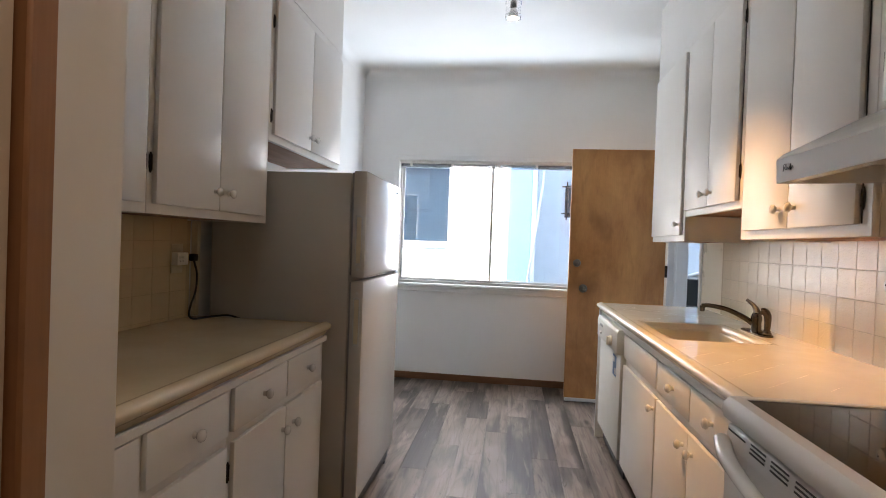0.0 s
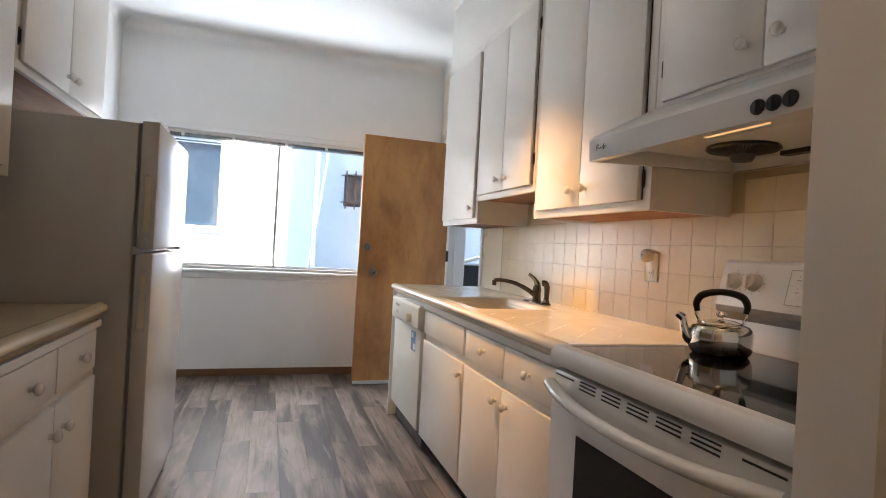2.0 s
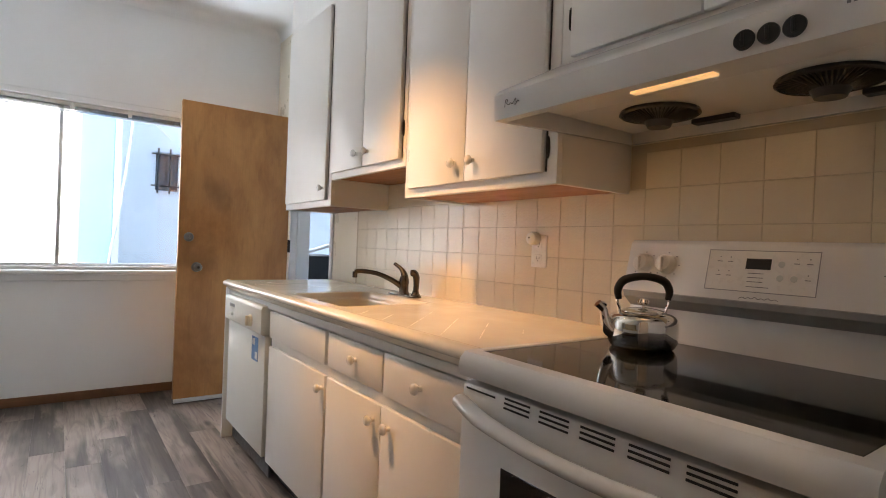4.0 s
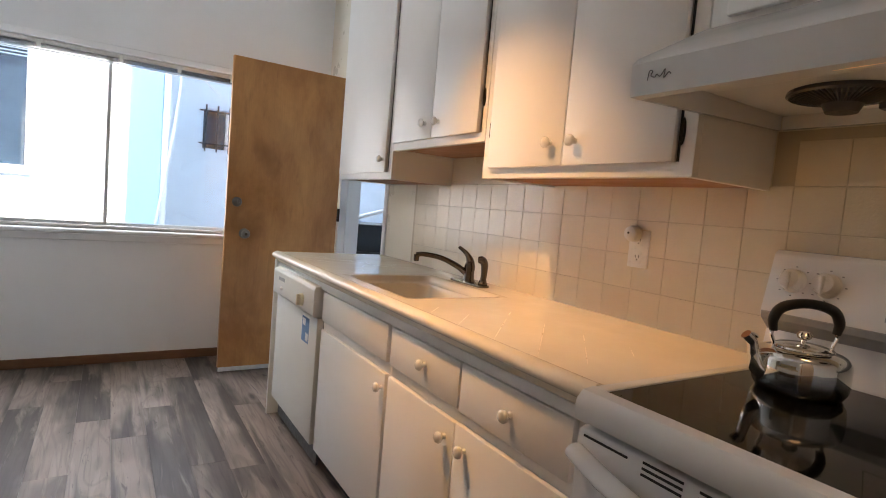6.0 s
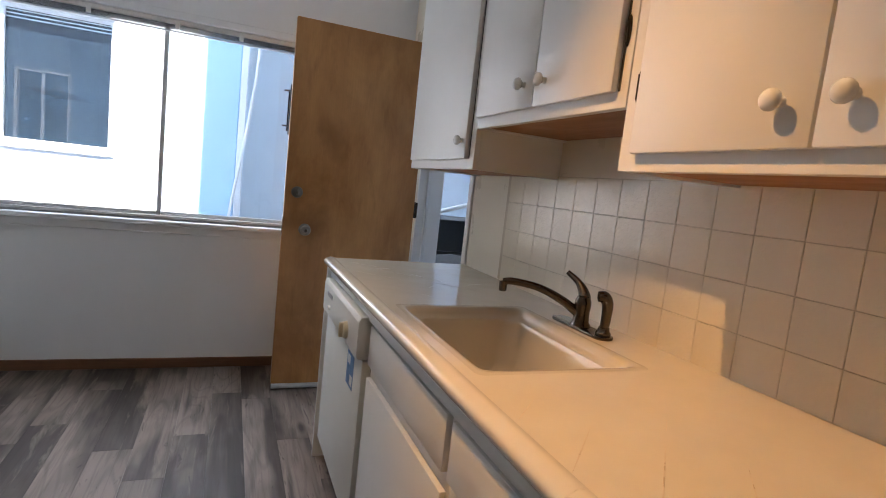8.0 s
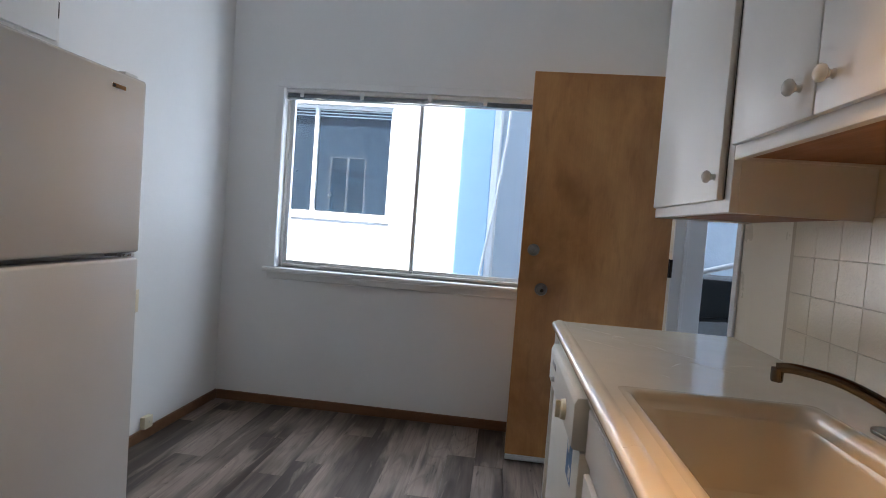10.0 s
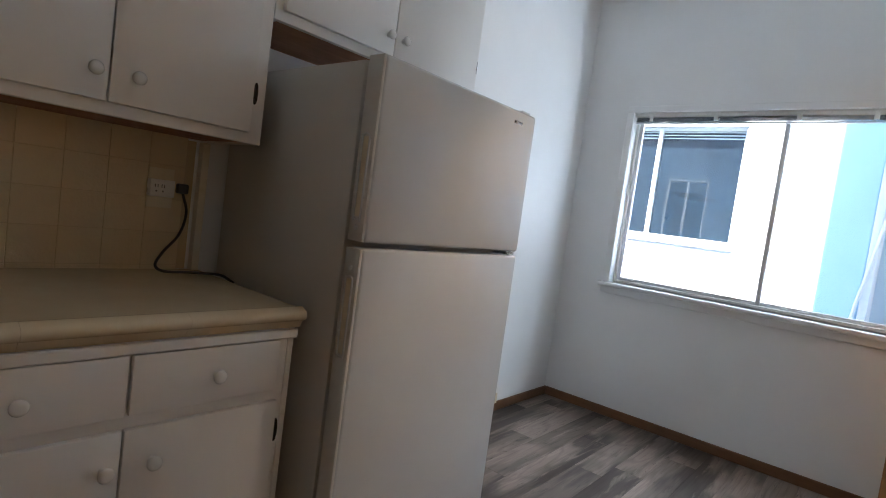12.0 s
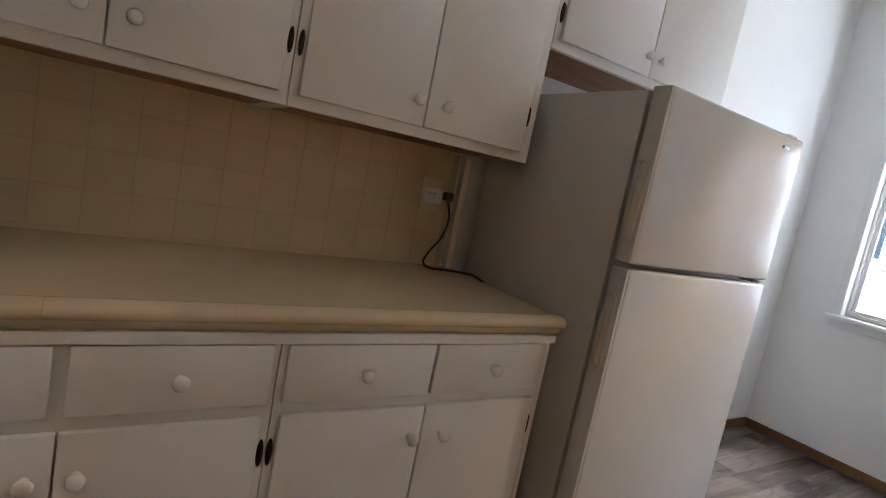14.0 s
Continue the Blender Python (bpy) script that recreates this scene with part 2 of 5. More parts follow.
TOEKICK_GAP_SHADE = plain("black_toe_kick_and_gap_shade", (0.02, 0.018, 0.017), 0.6)
FANGRID = plain("fan_grille_plastic", (0.05, 0.05, 0.048), 0.16)
STUCCO_WHITE = paint("white_stucco", (0.78, 0.78, 0.77), 0.85, 0.05, 0.004, 30)
STUCCO_BLUE = paint("light_blue_stucco", (0.44, 0.64, 0.82), 0.85, 0.05, 0.004, 30)
# blue-grey tint puts part of the right wall's shade into the colour
STUCCO_SHADE_GREY = paint("shade_grey_stucco", (0.66, 0.75, 0.81), 0.85, 0.06, 0.004, 30)
# the facade's sky-blue shade is put into this dark base colour
OWN_STUCCO = paint("shade_blue_stucco", (0.20, 0.27, 0.36), 0.9, 0.04, 0.0006, 30)
CONCRETE = paint("concrete", (0.34, 0.33, 0.31), 0.85, 0.12, 0.004, 25)
ROOF = paint("roof_gravel", (0.28, 0.27, 0.26), 0.9, 0.12, 0.004, 40)


def glass_material(name, tint, rough=0.0):
    n = Nodes(name)
    return n.done(tint, rough, 0, None, IOR=1.45, Transmission_Weight=1.0)


GLASS = glass_material("window_glass", (0.98, 0.99, 1.0))
CLEAR = glass_material("clear_lamp_glass", (0.95, 0.95, 0.95))


def glossy_dark(name, colour, rough=0.03, streak=0.0):
    n = Nodes(name)
    f = n.noise(n.pos, 3.5, 5, 0.6)
    c = n.ramp(f, (0.3, colour), (0.8, tuple(v * 1.6 + streak for v in colour)))
    r = n.ramp(n.noise(n.pos, 9, 5, 0.65), (0.4, (rough,) * 3), (0.8, (rough * 2.5 + 0.02,) * 3))
    return n.done(c, r)


CERAMIC = glossy_dark("black_ceramic_glass", (0.004, 0.0038, 0.0038), 0.03)
CERAMIC.node_tree.nodes["Principled BSDF"].inputs["Specular IOR Level"].default_value = 0.22
OVENGLASS = glossy_dark("dark_oven_glass", (0.010, 0.010, 0.010), 0.08)
# blue base colour paints in part of what the glass reflects
FACADE_GLASS = glossy_dark("facade_window_glass", (0.009, 0.017, 0.027), 0.0, 0.0)

FACADE_GLASS.node_tree.nodes["Principled BSDF"].inputs["IOR"].default_value = 1.75


def lit(name, colour, strength):
    n = Nodes(name)
    n.b.inputs["Emission Color"].default_value = (*colour, 1)
    n.b.inputs["Emission Strength"].default_value = strength
    return n.done(colour, 0.3)


LENS = lit("warm_lamp_lens", (1.0, 0.60, 0.26), 0.055)
BULB = lit("spot_bulb", (1.0, 0.80, 0.55), 6.0)

# ---- building blocks ----


def bm_box(x0, x1, y0, y1, z0, z1, bevel=0.0, seg=1, bm=None):
    """A box, with all its edges rounded by bevel; added to bm where one is given."""
    out = bmesh.new()
    lo, hi = (min(x0, x1), min(y0, y1), min(z0, z1)), (max(x0, x1), max(y0, y1), max(z0, z1))
    bmesh.ops.create_cube(out, size=1.0)
    for v in out.verts:
        v.co = [lo[k] + (v.co[k] + 0.5) * (hi[k] - lo[k]) for k in range(3)]
    if bevel > 0:
        bevel = min(bevel, 0.45 * min(h - l for h, l in zip(hi, lo)))
        bmesh.ops.bevel(out, geom=out.edges[:], offset=bevel, segments=seg, profile=0.5, affect="EDGES")
    return merge(bm, out)


def merge(bm, other):
    if bm is None:
        return other
    tmp = bpy.data.meshes.new("tmp")
    other.to_mesh(tmp)
    other.free()
    bm.from_mesh(tmp)
    bpy.data.meshes.remove(tmp)
    return bm


def bm_lathe(profile, m=Matrix(), seg=24, bm=None):
    """A surface of revolution round its own z, from (radius, height) pairs, moved by m."""
    out = bmesh.new()
    rings = []
    for r, h in profile:
        if r < 1e-5:
            rings.append([out.verts.new((0, 0, h))])
        else:
            rings.append([out.verts.new((r * math.cos(2 * math.pi * i / seg), r * math.sin(2 * math.pi * i / seg), h)) for i in range(seg)])
    for a, b in zip(rings, rings[1:]):
        for i in range(seg):
            j = (i + 1) % seg
            if len(a) == 1 and len(b) == 1:
                continue
            if len(a) == 1:
                out.faces.new((a[0], b[j], b[i]))
            elif len(b) == 1:
                out.faces.new((a[i], a[j], b[0]))
            else:
                out.faces.new((a[i], a[j], b[j], b[i]))
    bmesh.ops.recalc_face_normals(out, faces=out.faces[:])
    bmesh.ops.transform(out, matrix=m, verts=out.verts[:])
    return merge(bm, out)


def smooth_line(points, per=8):
    pts = [Vector(p) for p in points]
    pts = [pts[0] * 2 - pts[1]] + pts + [pts[-1] * 2 - pts[-2]]
    line = []
    for i in range(1, len(pts) - 2):
        a, b, c, d = pts[i - 1:i + 3]
        for k in range(per):
            t = k / per
            line.append(0.5 * (2 * b + (c - a) * t + (2 * a - 5 * b + 4 * c - d) * t * t + (3 * b - a - 3 * c + d) * t ** 3))
    line.append(pts[-2])
    return line


def bm_tube(points, radii, seg=12, flat=1.0, bm=None, per=8):
    """A tube along a smooth line; radii: one number, or one for each point; flat squeezes it across."""
    out = bmesh.new()
    line = smooth_line(points, per)
    n = len(line)
    if isinstance(radii, (int, float)):
        radii = [radii] * len(points)
    rings, side = [], None
    for i, p in enumerate(line):
        d = (line[min(i + 1, n - 1)] - line[max(i - 1, 0)]).normalized()
        if side is None:
            side = d.cross(Vector((0, 0, 1)))
            if side.length < 0.1:
                side = d.cross(Vector((0, 1, 0)))
        side = (side - d * side.dot(d)).normalized()
        up = d.cross(side)
        s = i / (n - 1) * (len(radii) - 1)
        k = min(int(s), len(radii) - 2)
        r = radii[k] + (radii[k + 1] - radii[k]) * (s - k)
        rings.append([out.verts.new(p + side * (r * math.cos(2 * math.pi * j / seg)) + up * (r * flat * math.sin(2 * math.pi * j / seg))) for j in range(seg)])
    for a, b in zip(rings, rings[1:]):
        for j in range(seg):
            out.faces.new((a[j], a[(j + 1) % seg], b[(j + 1) % seg], b[j]))
    out.faces.new(rings[0][::-1])
    out.faces.new(rings[-1])
    bmesh.ops.recalc_face_normals(out, faces=out.faces[:])
    return merge(bm, out)


def bm_prism(outline, axis, a, b, bevel=0.0, bm=None):
    """An outline in the plane across axis (0: y,z; 1: x,z; 2: x,y), drawn out from a to b."""
    out = bmesh.new()

    def place(p, s):
        c = list(p)
        c.insert(axis, s)
        return c
    va = [out.verts.new(place(p, a)) for p in outline]
    vb = [out.verts.new(place(p, b)) for p in outline]
    out.faces.new(va)
    out.faces.new(vb[::-1])
    n = len(outline)
    for i in range(n):
        out.faces.new((va[i], vb[i], vb[(i + 1) % n], va[(i + 1) % n]))
    bmesh.ops.recalc_face_normals(out, faces=out.faces[:])
    if bevel:
        bmesh.ops.bevel(out, geom=out.edges[:], offset=bevel, segments=2, profile=0.5, affect="EDGES")
    return merge(bm, out)


def mesh_of(name, bm, material, smooth=True):
    me = bpy.data.meshes.new(name)
    bm.to_mesh(me)
    bm.free()
    me.materials.append(material)
    if smooth:
        me.shade_smooth()
        me.set_sharp_from_angle(angle=radians(38))
    return me


def part(name, bm, material, parent=None, label="", smooth=True):
    """One mesh object, in world coordinates, under a thing (an empty) or under a part."""
    ob = new(name, mesh_of(name, bm, material, smooth))
    if parent is not None:
        ob.parent = parent
        ob.matrix_parent_inverse = Matrix.Translation(-parent.location)
    if label:
        tagged(ob, label)
    return ob


def thing(name, at, label, category, group=""):
    ob = new(name)
    ob.empty_display_size = 0.05
    ob.location = at
    return tagged(ob, label, category, group)


def structure(name, bm, material, label="", category="", smooth=True):
    return tagged(part(name, bm, material, smooth=smooth), label, category, kind="structure")


def facing(x, y, z, direction):
    """A pose whose own z looks along the given direction."""
    return Matrix.Translation((x, y, z)) @ Vector(direction).to_track_quat("Z", "Y").to_matrix().to_4x4()


def pieces(mesh, name, parent, places):
    for p in places:
        ob = new(name, mesh)
        ob.parent = parent
        ob.location = p

# ---- the shell of the kitchen ----
LX, RX = -2.69, 0.0            # left and right wall
BACK = -4.27                   # wall behind the stove, with the opening to the hall
HALL_END = -6.6
H = 2.86
T = 0.15

bm = bm_box(LX - T, RX + T, HALL_END, 0.15, -0.12, -0.012)
floor = structure("floor", bm, SUBFLOOR, "worn grey wood-look vinyl plank floor", "floor")
ceiling = structure("ceiling", bm_box(LX - T, RX + T, HALL_END - T, 0.2, H, H + 0.2), CEIL, "smooth white painted ceiling", "ceiling")

# window wall: four blocks round the opening
WX0, WX1, WZ0, WZ1 = -2.33, -0.56, 0.897, 2.042
bm = bm_box(LX - T, WX0, 0, 0.2, -0.12, H)
bm = bm_box(WX1, RX + T, 0, 0.2, -0.12, H, bm=bm)
bm = bm_box(WX0, WX1, 0, 0.2, -0.12, WZ0, bm=bm)
bm = bm_box(WX0, WX1, 0, 0.2, WZ1, H, bm=bm)
structure("wall_north", bm, WALL, "white painted plaster wall round the window", "wall")
structure("wall_west", bm_box(LX - T, LX, HALL_END, 0, -0.12, H), WALL, "white painted plaster side wall", "wall")

# right wall with the back doorway
DY0, DY1, DZ = -1.155, -0.365, 2.10
bm = bm_box(RX, RX + T, HALL_END, DY0, -0.12, H)
bm = bm_box(RX, RX + T, DY1, 0, -0.12, H, bm=bm)
bm = bm_box(RX, RX + T, DY0, DY1, DZ, H, bm=bm)
bm = bm_box(RX, RX + T, DY0, DY1, -0.12, -0.002, bm=bm)
wall_east = structure("wall_east", bm, PATCH, "cream painted wall behind the counter and sink", "wall")

# wall with the opening to the hall
OX0, OX1 = -1.785, -0.755
bm = bm_box(LX, OX0, BACK - 0.11, BACK, -0.12, H)
bm = bm_box(OX1, RX, BACK - 0.11, BACK, -0.12, H, bm=bm)
bm = bm_box(OX0, OX1, BACK - 0.11, BACK, 2.12, H, bm=bm)
structure("wall_south", bm, CAB, "white painted wall with a wide opening", "wall")
structure("hall_wall", bm_box(OX0 - 0.12, OX0 - 0.012, HALL_END, BACK - 0.152, -0.012, H), HALL, "hall wall beside the opening, warm light painted in as tan", "wall")
structure("hall_wall_end", bm_box(LX, RX, HALL_END - T, HALL_END, -0.12, H), HALL, "wall closing the hall, in the same warm-light tan", "wall")
structure("door_casing", bm_box(OX0 - 0.10, OX0 + 0.006, BACK - 0.15, BACK - 0.111, -0.01, 2.18, 0.004), CASING, "brown wooden casing beside the kitchen opening", "trim")


def cove(name, x0, y0, x1, y1, nx, ny, r=0.075):
    """A hollow quarter-round between wall and ceiling; (nx, ny) looks into the room."""
    bm = bmesh.new()
    seg = 7
    rows = []
    for k in range(seg + 1):
        a = math.pi / 2 * k / seg
        out, down = r * (1 - math.sin(a)), r * (1 - math.cos(a))
        rows.append([bm.verts.new((px + nx * (out + 0.001), py + ny * (out + 0.001), H - 0.001 - down)) for px, py in ((x0, y0), (x1, y1))])
    for a, b in zip(rows, rows[1:]):
        bm.faces.new((a[0], a[1], b[1], b[0]))
    back = [bm.verts.new((px + nx * 0.001, py + ny * 0.001, H - 0.001)) for px, py in ((x0, y0), (x1, y1))]
    bm.faces.new((rows[0][0], rows[0][1], back[1], back[0]))
    bmesh.ops.recalc_face_normals(bm, faces=bm.faces[:])
    return structure(name, bm, CEIL, "rounded plaster cove under the ceiling", "trim")


cove("cove_north", LX, 0, RX, 0, 0, -1)
cove("cove_west", LX, 0, LX, -1.70, 1, 0)
cove("cove_east", RX, 0, RX, -1.23, -1, 0)

# brown baseboards
def baseboard(name, x0, x1, y0, y1):
    structure(name, bm_box(x0, x1, y0, y1, 0.0, 0.062, 0.004), BASEWOOD, "dark brown wooden baseboard along the wall", "baseboard")


baseboard("baseboard_north", LX + 0.014, -0.05, -0.013, -0.0005)
baseboard("baseboard_west", LX + 0.0005, LX + 0.013, -1.87, -0.001)

# soffits above the upper cabinets
structure("soffit_east", bm_box(-0.334, -0.0005, BACK + 0.0005, -1.231, 2.425, H - 0.0005), CAB, "white painted soffit above the wall cabinets", "soffit")
structure("soffit_west", bm_box(LX + 0.0005, -2.351, BACK + 0.0005, -1.70, 2.425, H - 0.0005), CAB, "white painted soffit above the wall cabinets", "soffit")

# ---- window ----
win = thing("window_1", (-1.46, 0.06, WZ0), "wide aluminium sliding window with raised blind above it", "window")
tagged(win, kind="structure")
bm = bm_box(WX0 - 0.045, WX0 - 0.001, -0.012, -0.0004, WZ0 + 0.0005, WZ1, 0.003)
bm = bm_box(WX0 - 0.045, WX1 + 0.045, -0.013, -0.0004, WZ1 + 0.001, WZ1 + 0.04, 0.003, bm=bm)
part("casing", bm_box(WX1 + 0.001, WX1 + 0.045, -0.012, -0.0004, WZ0 + 0.0005, WZ1, 0.003, bm=bm), WALL, win, "white painted flat casing")
part("window_sill", bm_box(WX0 - 0.07, WX1 + 0.06, -0.045, 0.10, WZ0 - 0.028, WZ0, 0.006, 2), WALL, win, "white painted wooden sill")
part("apron", bm_box(WX0 - 0.05, WX1 + 0.04, -0.014, -0.0005, WZ0 - 0.075, WZ0 - 0.029, 0.004), WALL, win)
bm = bm_box(WX0 + 0.001, WX0 + 0.018, 0.055, 0.11, WZ0 + 0.001, WZ1 - 0.001, 0.002)
bm = bm_box(WX1 - 0.018, WX1 - 0.001, 0.055, 0.11, WZ0 + 0.001, WZ1 - 0.001, 0.002, bm=bm)
bm = bm_box(WX0 + 0.02, WX1 - 0.02, 0.055, 0.11, WZ0 + 0.001, WZ0 + 0.022, 0.002, bm=bm)
part("window_frame", bm_box(WX0 + 0.02, WX1 - 0.02, 0.055, 0.11, WZ1 - 0.022, WZ1 - 0.001, 0.002, bm=bm), WHITE_PLASTIC, win, "white track frame")
for k, (a, b, y) in enumerate(((WX0 + 0.02, -1.445, 0.065), (-1.47, WX1 - 0.02, 0.088))):
    bm = bm_box(a, a + 0.024, y, y + 0.018, WZ0 + 0.023, WZ1 - 0.023, 0.002)
    bm = bm_box(b - 0.024, b, y, y + 0.018, WZ0 + 0.023, WZ1 - 0.023, 0.002, bm=bm)
    bm = bm_box(a + 0.024, b - 0.024, y, y + 0.018, WZ0 + 0.023, WZ0 + 0.045, 0.002, bm=bm)
    bm = bm_box(a + 0.024, b - 0.024, y, y + 0.018, WZ1 - 0.045, WZ1 - 0.023, 0.002, bm=bm)
    sash = part("sash", bm, ALU, win, "sliding aluminium sash")
    pane = part("pane", bm_box(a + 0.022, b - 0.022, y + 0.007, y + 0.010, WZ0 + 0.043, WZ1 - 0.043), GLASS, sash, "clear glass")
    pane.visible_shadow = False

SLAT = plain("dark_aluminium_slat", (0.26, 0.27, 0.28), 0.16, 0.9, 0.15)
blind = thing("mini_blind", (-1.46, 0.03, 2.0), "raised white aluminium mini blind at the window top", "blind")
part("headrail", bm_box(WX0 + 0.005, WX1 - 0.005, 0.008, 0.036, WZ1 - 0.028, WZ1 - 0.002, 0.003), WHITE_PLASTIC, blind)
for k in range(9):
    part("slat", bm_box(WX0 + 0.01, WX1 - 0.01, 0.010 + 0.001 * (k % 2), 0.034, WZ1 - 0.0325 - k * 0.0032, WZ1 - 0.031 - k * 0.0032), SLAT, blind)
for x in (-2.22, -1.83, -1.40, -1.06, -0.72):
    part("bracket", bm_box(x - 0.012, x + 0.012, 0.003, 0.0075, WZ1 - 0.055, WZ1 - 0.006, 0.002), WHITE_PLASTIC, blind)
part("bottom_rail", bm_box(WX0 + 0.01, WX1 - 0.01, 0.010, 0.034, WZ1 - 0.070, WZ1 - 0.062, 0.002), GREY, blind)

# ---- back door, standing open ----
DHX, DLX, DLY0, DLY1 = -0.025, -0.787, -0.408, -0.368
door = thing("door_1", (DHX, DLY1, 0), "flush honey-stained birch door standing wide open", "door")
part("leaf", bm_box(DLX, DHX, DLY0, DLY1, 0.032, 2.092, 0.002), DOORWOOD, door, "flush birch veneer leaf, worn near the bottom")
part("door_sweep", bm_box(DLX + 0.002, DHX - 0.002, DLY0 - 0.012, DLY0 - 0.0005, 0.008, 0.036, 0.003, 2), ALU, door, "white metal sweep along the bottom")
part("sweep_brush", bm_box(DLX + 0.002, DHX - 0.002, DLY0 + 0.003, DLY1 - 0.003, 0.002, 0.031), BLACK, door)
rose = [(0, 0.028), (0.009, 0.028), (0.011, 0.024), (0.018, 0.022), (0.026, 0.016), (0.031, 0.006), (0.032, 0.0)]
bolt = part("deadbolt", bm_lathe(rose, facing(-0.721, DLY0 - 0.0005, 1.152, (0, -1, 0)), 28), PEWTER, door, "round dark pewter deadbolt")
part("thumb_turn", bm_box(-0.725, -0.717, DLY0 - 0.042, DLY0 - 0.029, 1.138, 1.166, 0.003, 2), PEWTER, bolt)
knob_profile = [(0, 0.064), (0.016, 0.063), (0.024, 0.058), (0.028, 0.050), (0.026, 0.040), (0.017, 0.031), (0.013, 0.022), (0.016, 0.014), (0.031, 0.008), (0.034, 0.0)]
dk = part("door_knob", bm_lathe(knob_profile, facing(-0.665, DLY0 - 0.0005, 0.944, (0, -1, 0)), 28), PEWTER, door, "worn dark pewter door knob")
part("keyhole", bm_lathe([(0, 0.002), (0.008, 0.0015), (0.009, 0)], facing(-0.665, DLY0 - 0.0648, 0.944, (0, -1, 0)), 16), BRONZE, dk)
part("strike_latch", bm_box(DLX - 0.003, DLX - 0.0003, DLY0 + 0.008, DLY1 - 0.008, 0.90, 1.01, 0.001), STEEL, door)
for z in (0.28, 1.11, 1.90):
    h = part("hinge", bm_lathe([(0, 0), (0.008, 0), (0.008, 0.095), (0, 0.095)], Matrix.Translation((DHX + 0.014, DLY0 + 0.004, z - 0.048)), 14), HINGE, door, "dark bronze butt hinge")
    part("hinge_leaf", bm_box(DHX + 0.0005, DHX + 0.010, DLY0 + 0.012, DLY1 - 0.003, z - 0.048, z + 0.048), HINGE, h)

# jamb of the back doorway
bm = bm_box(0.0, T + 0.01, DY1 - 0.001, DY1 - 0.022, 0.0, DZ, 0.002)
bm = bm_box(0.0, T + 0.01, DY0 + 0.001, DY0 + 0.022, 0.0, DZ, 0.002, bm=bm)
bm = bm_box(0.0, T + 0.01, DY0 + 0.023, DY1 - 0.023, DZ - 0.022, DZ - 0.001, 0.002, bm=bm)
bm = bm_box(0.05, 0.068, DY1 - 0.023, DY1 - 0.035, 0.0, DZ - 0.024, 0.002, bm=bm)
structure("door_jamb", bm_box(0.05, 0.068, DY0 + 0.023, DY0 + 0.035, 0.0, DZ - 0.024, 0.002, bm=bm), WALL, "white painted door jamb with stop", "trim")
structure("threshold", bm_box(-0.002, T + 0.03, DY0 + 0.023, DY1 - 0.023, 0.0, 0.018, 0.004), ALU, "worn aluminium threshold", "trim")
bm = bm_box(-0.012, -0.0005, DY0 - 0.001, DY0 - 0.042, 0.912, DZ + 0.04, 0.003)
structure("door_casing_near", bm, WALL, "white painted casing of the back doorway", "trim")

# ---- kitchen cabinets ----
KNOB_PROFILE = [(0, 0.031), (0.008, 0.0305), (0.014, 0.027), (0.0165, 0.022), (0.0155, 0.017), (0.010, 0.0125), (0.0068, 0.008), (0.0075, 0.003), (0.009, 0.0)]
knob_mesh = {}


def cab_knob(x, y, z, s, parent):
    if s not in knob_mesh:
        knob_mesh[s] = mesh_of("knob", bm_lathe(KNOB_PROFILE, facing(0, 0, 0, (s, 0, 0)), 20), KNOB)
    ob = new("knob", knob_mesh[s])
    ob.parent = parent
    ob.location = (x, y, z)
    ob.matrix_parent_inverse = Matrix.Translation(-parent.location)
    return tagged(ob, "round white porcelain knob")


def front(kind, thing_, x, s, y0, y1, z0, z1, knob=None, hinge=None, gap=None):
    """A lipped door or drawer front on a face frame at x that looks to s (-1: to the left)."""
    ob = part(kind, bm_box(x + s * 0.0008, x + s * 0.017, y0, y1, z0, z1, 0.0035, 2), CAB, thing_)
    if knob:
        cab_knob(x + s * 0.0175, knob[0], knob[1], s, ob)
    for hy, hz in hinge or ():
        oval = [(hy + 0.0070 * math.cos(a), hz + 0.032 * math.sin(a)) for a in (2 * math.pi * k / 14 for k in range(14))]
        bm = bm_prism(oval, 0, x + s * 0.0006, x + s * 0.0040)
        bm = bm_lathe([(0, -0.024), (0.0032, -0.024), (0.0032, 0.024), (0, 0.024)], Matrix.Translation((x + s * 0.0055, hy, hz)), 8, bm)
        part("hinge", bm, HINGE, ob, "dark bronze cabinet hinge")
    # thin black strip on the frame paints the shadow along the door edge
    if gap:
        part("shadow_gap", bm_box(x + s * 0.0002, x + s * 0.0007, gap - 0.0035, gap + 0.0035, z0 + 0.002, z1 - 0.002), TOEKICK_GAP_SHADE, ob, "thin black strip painting the shadow beside the door")
    return ob


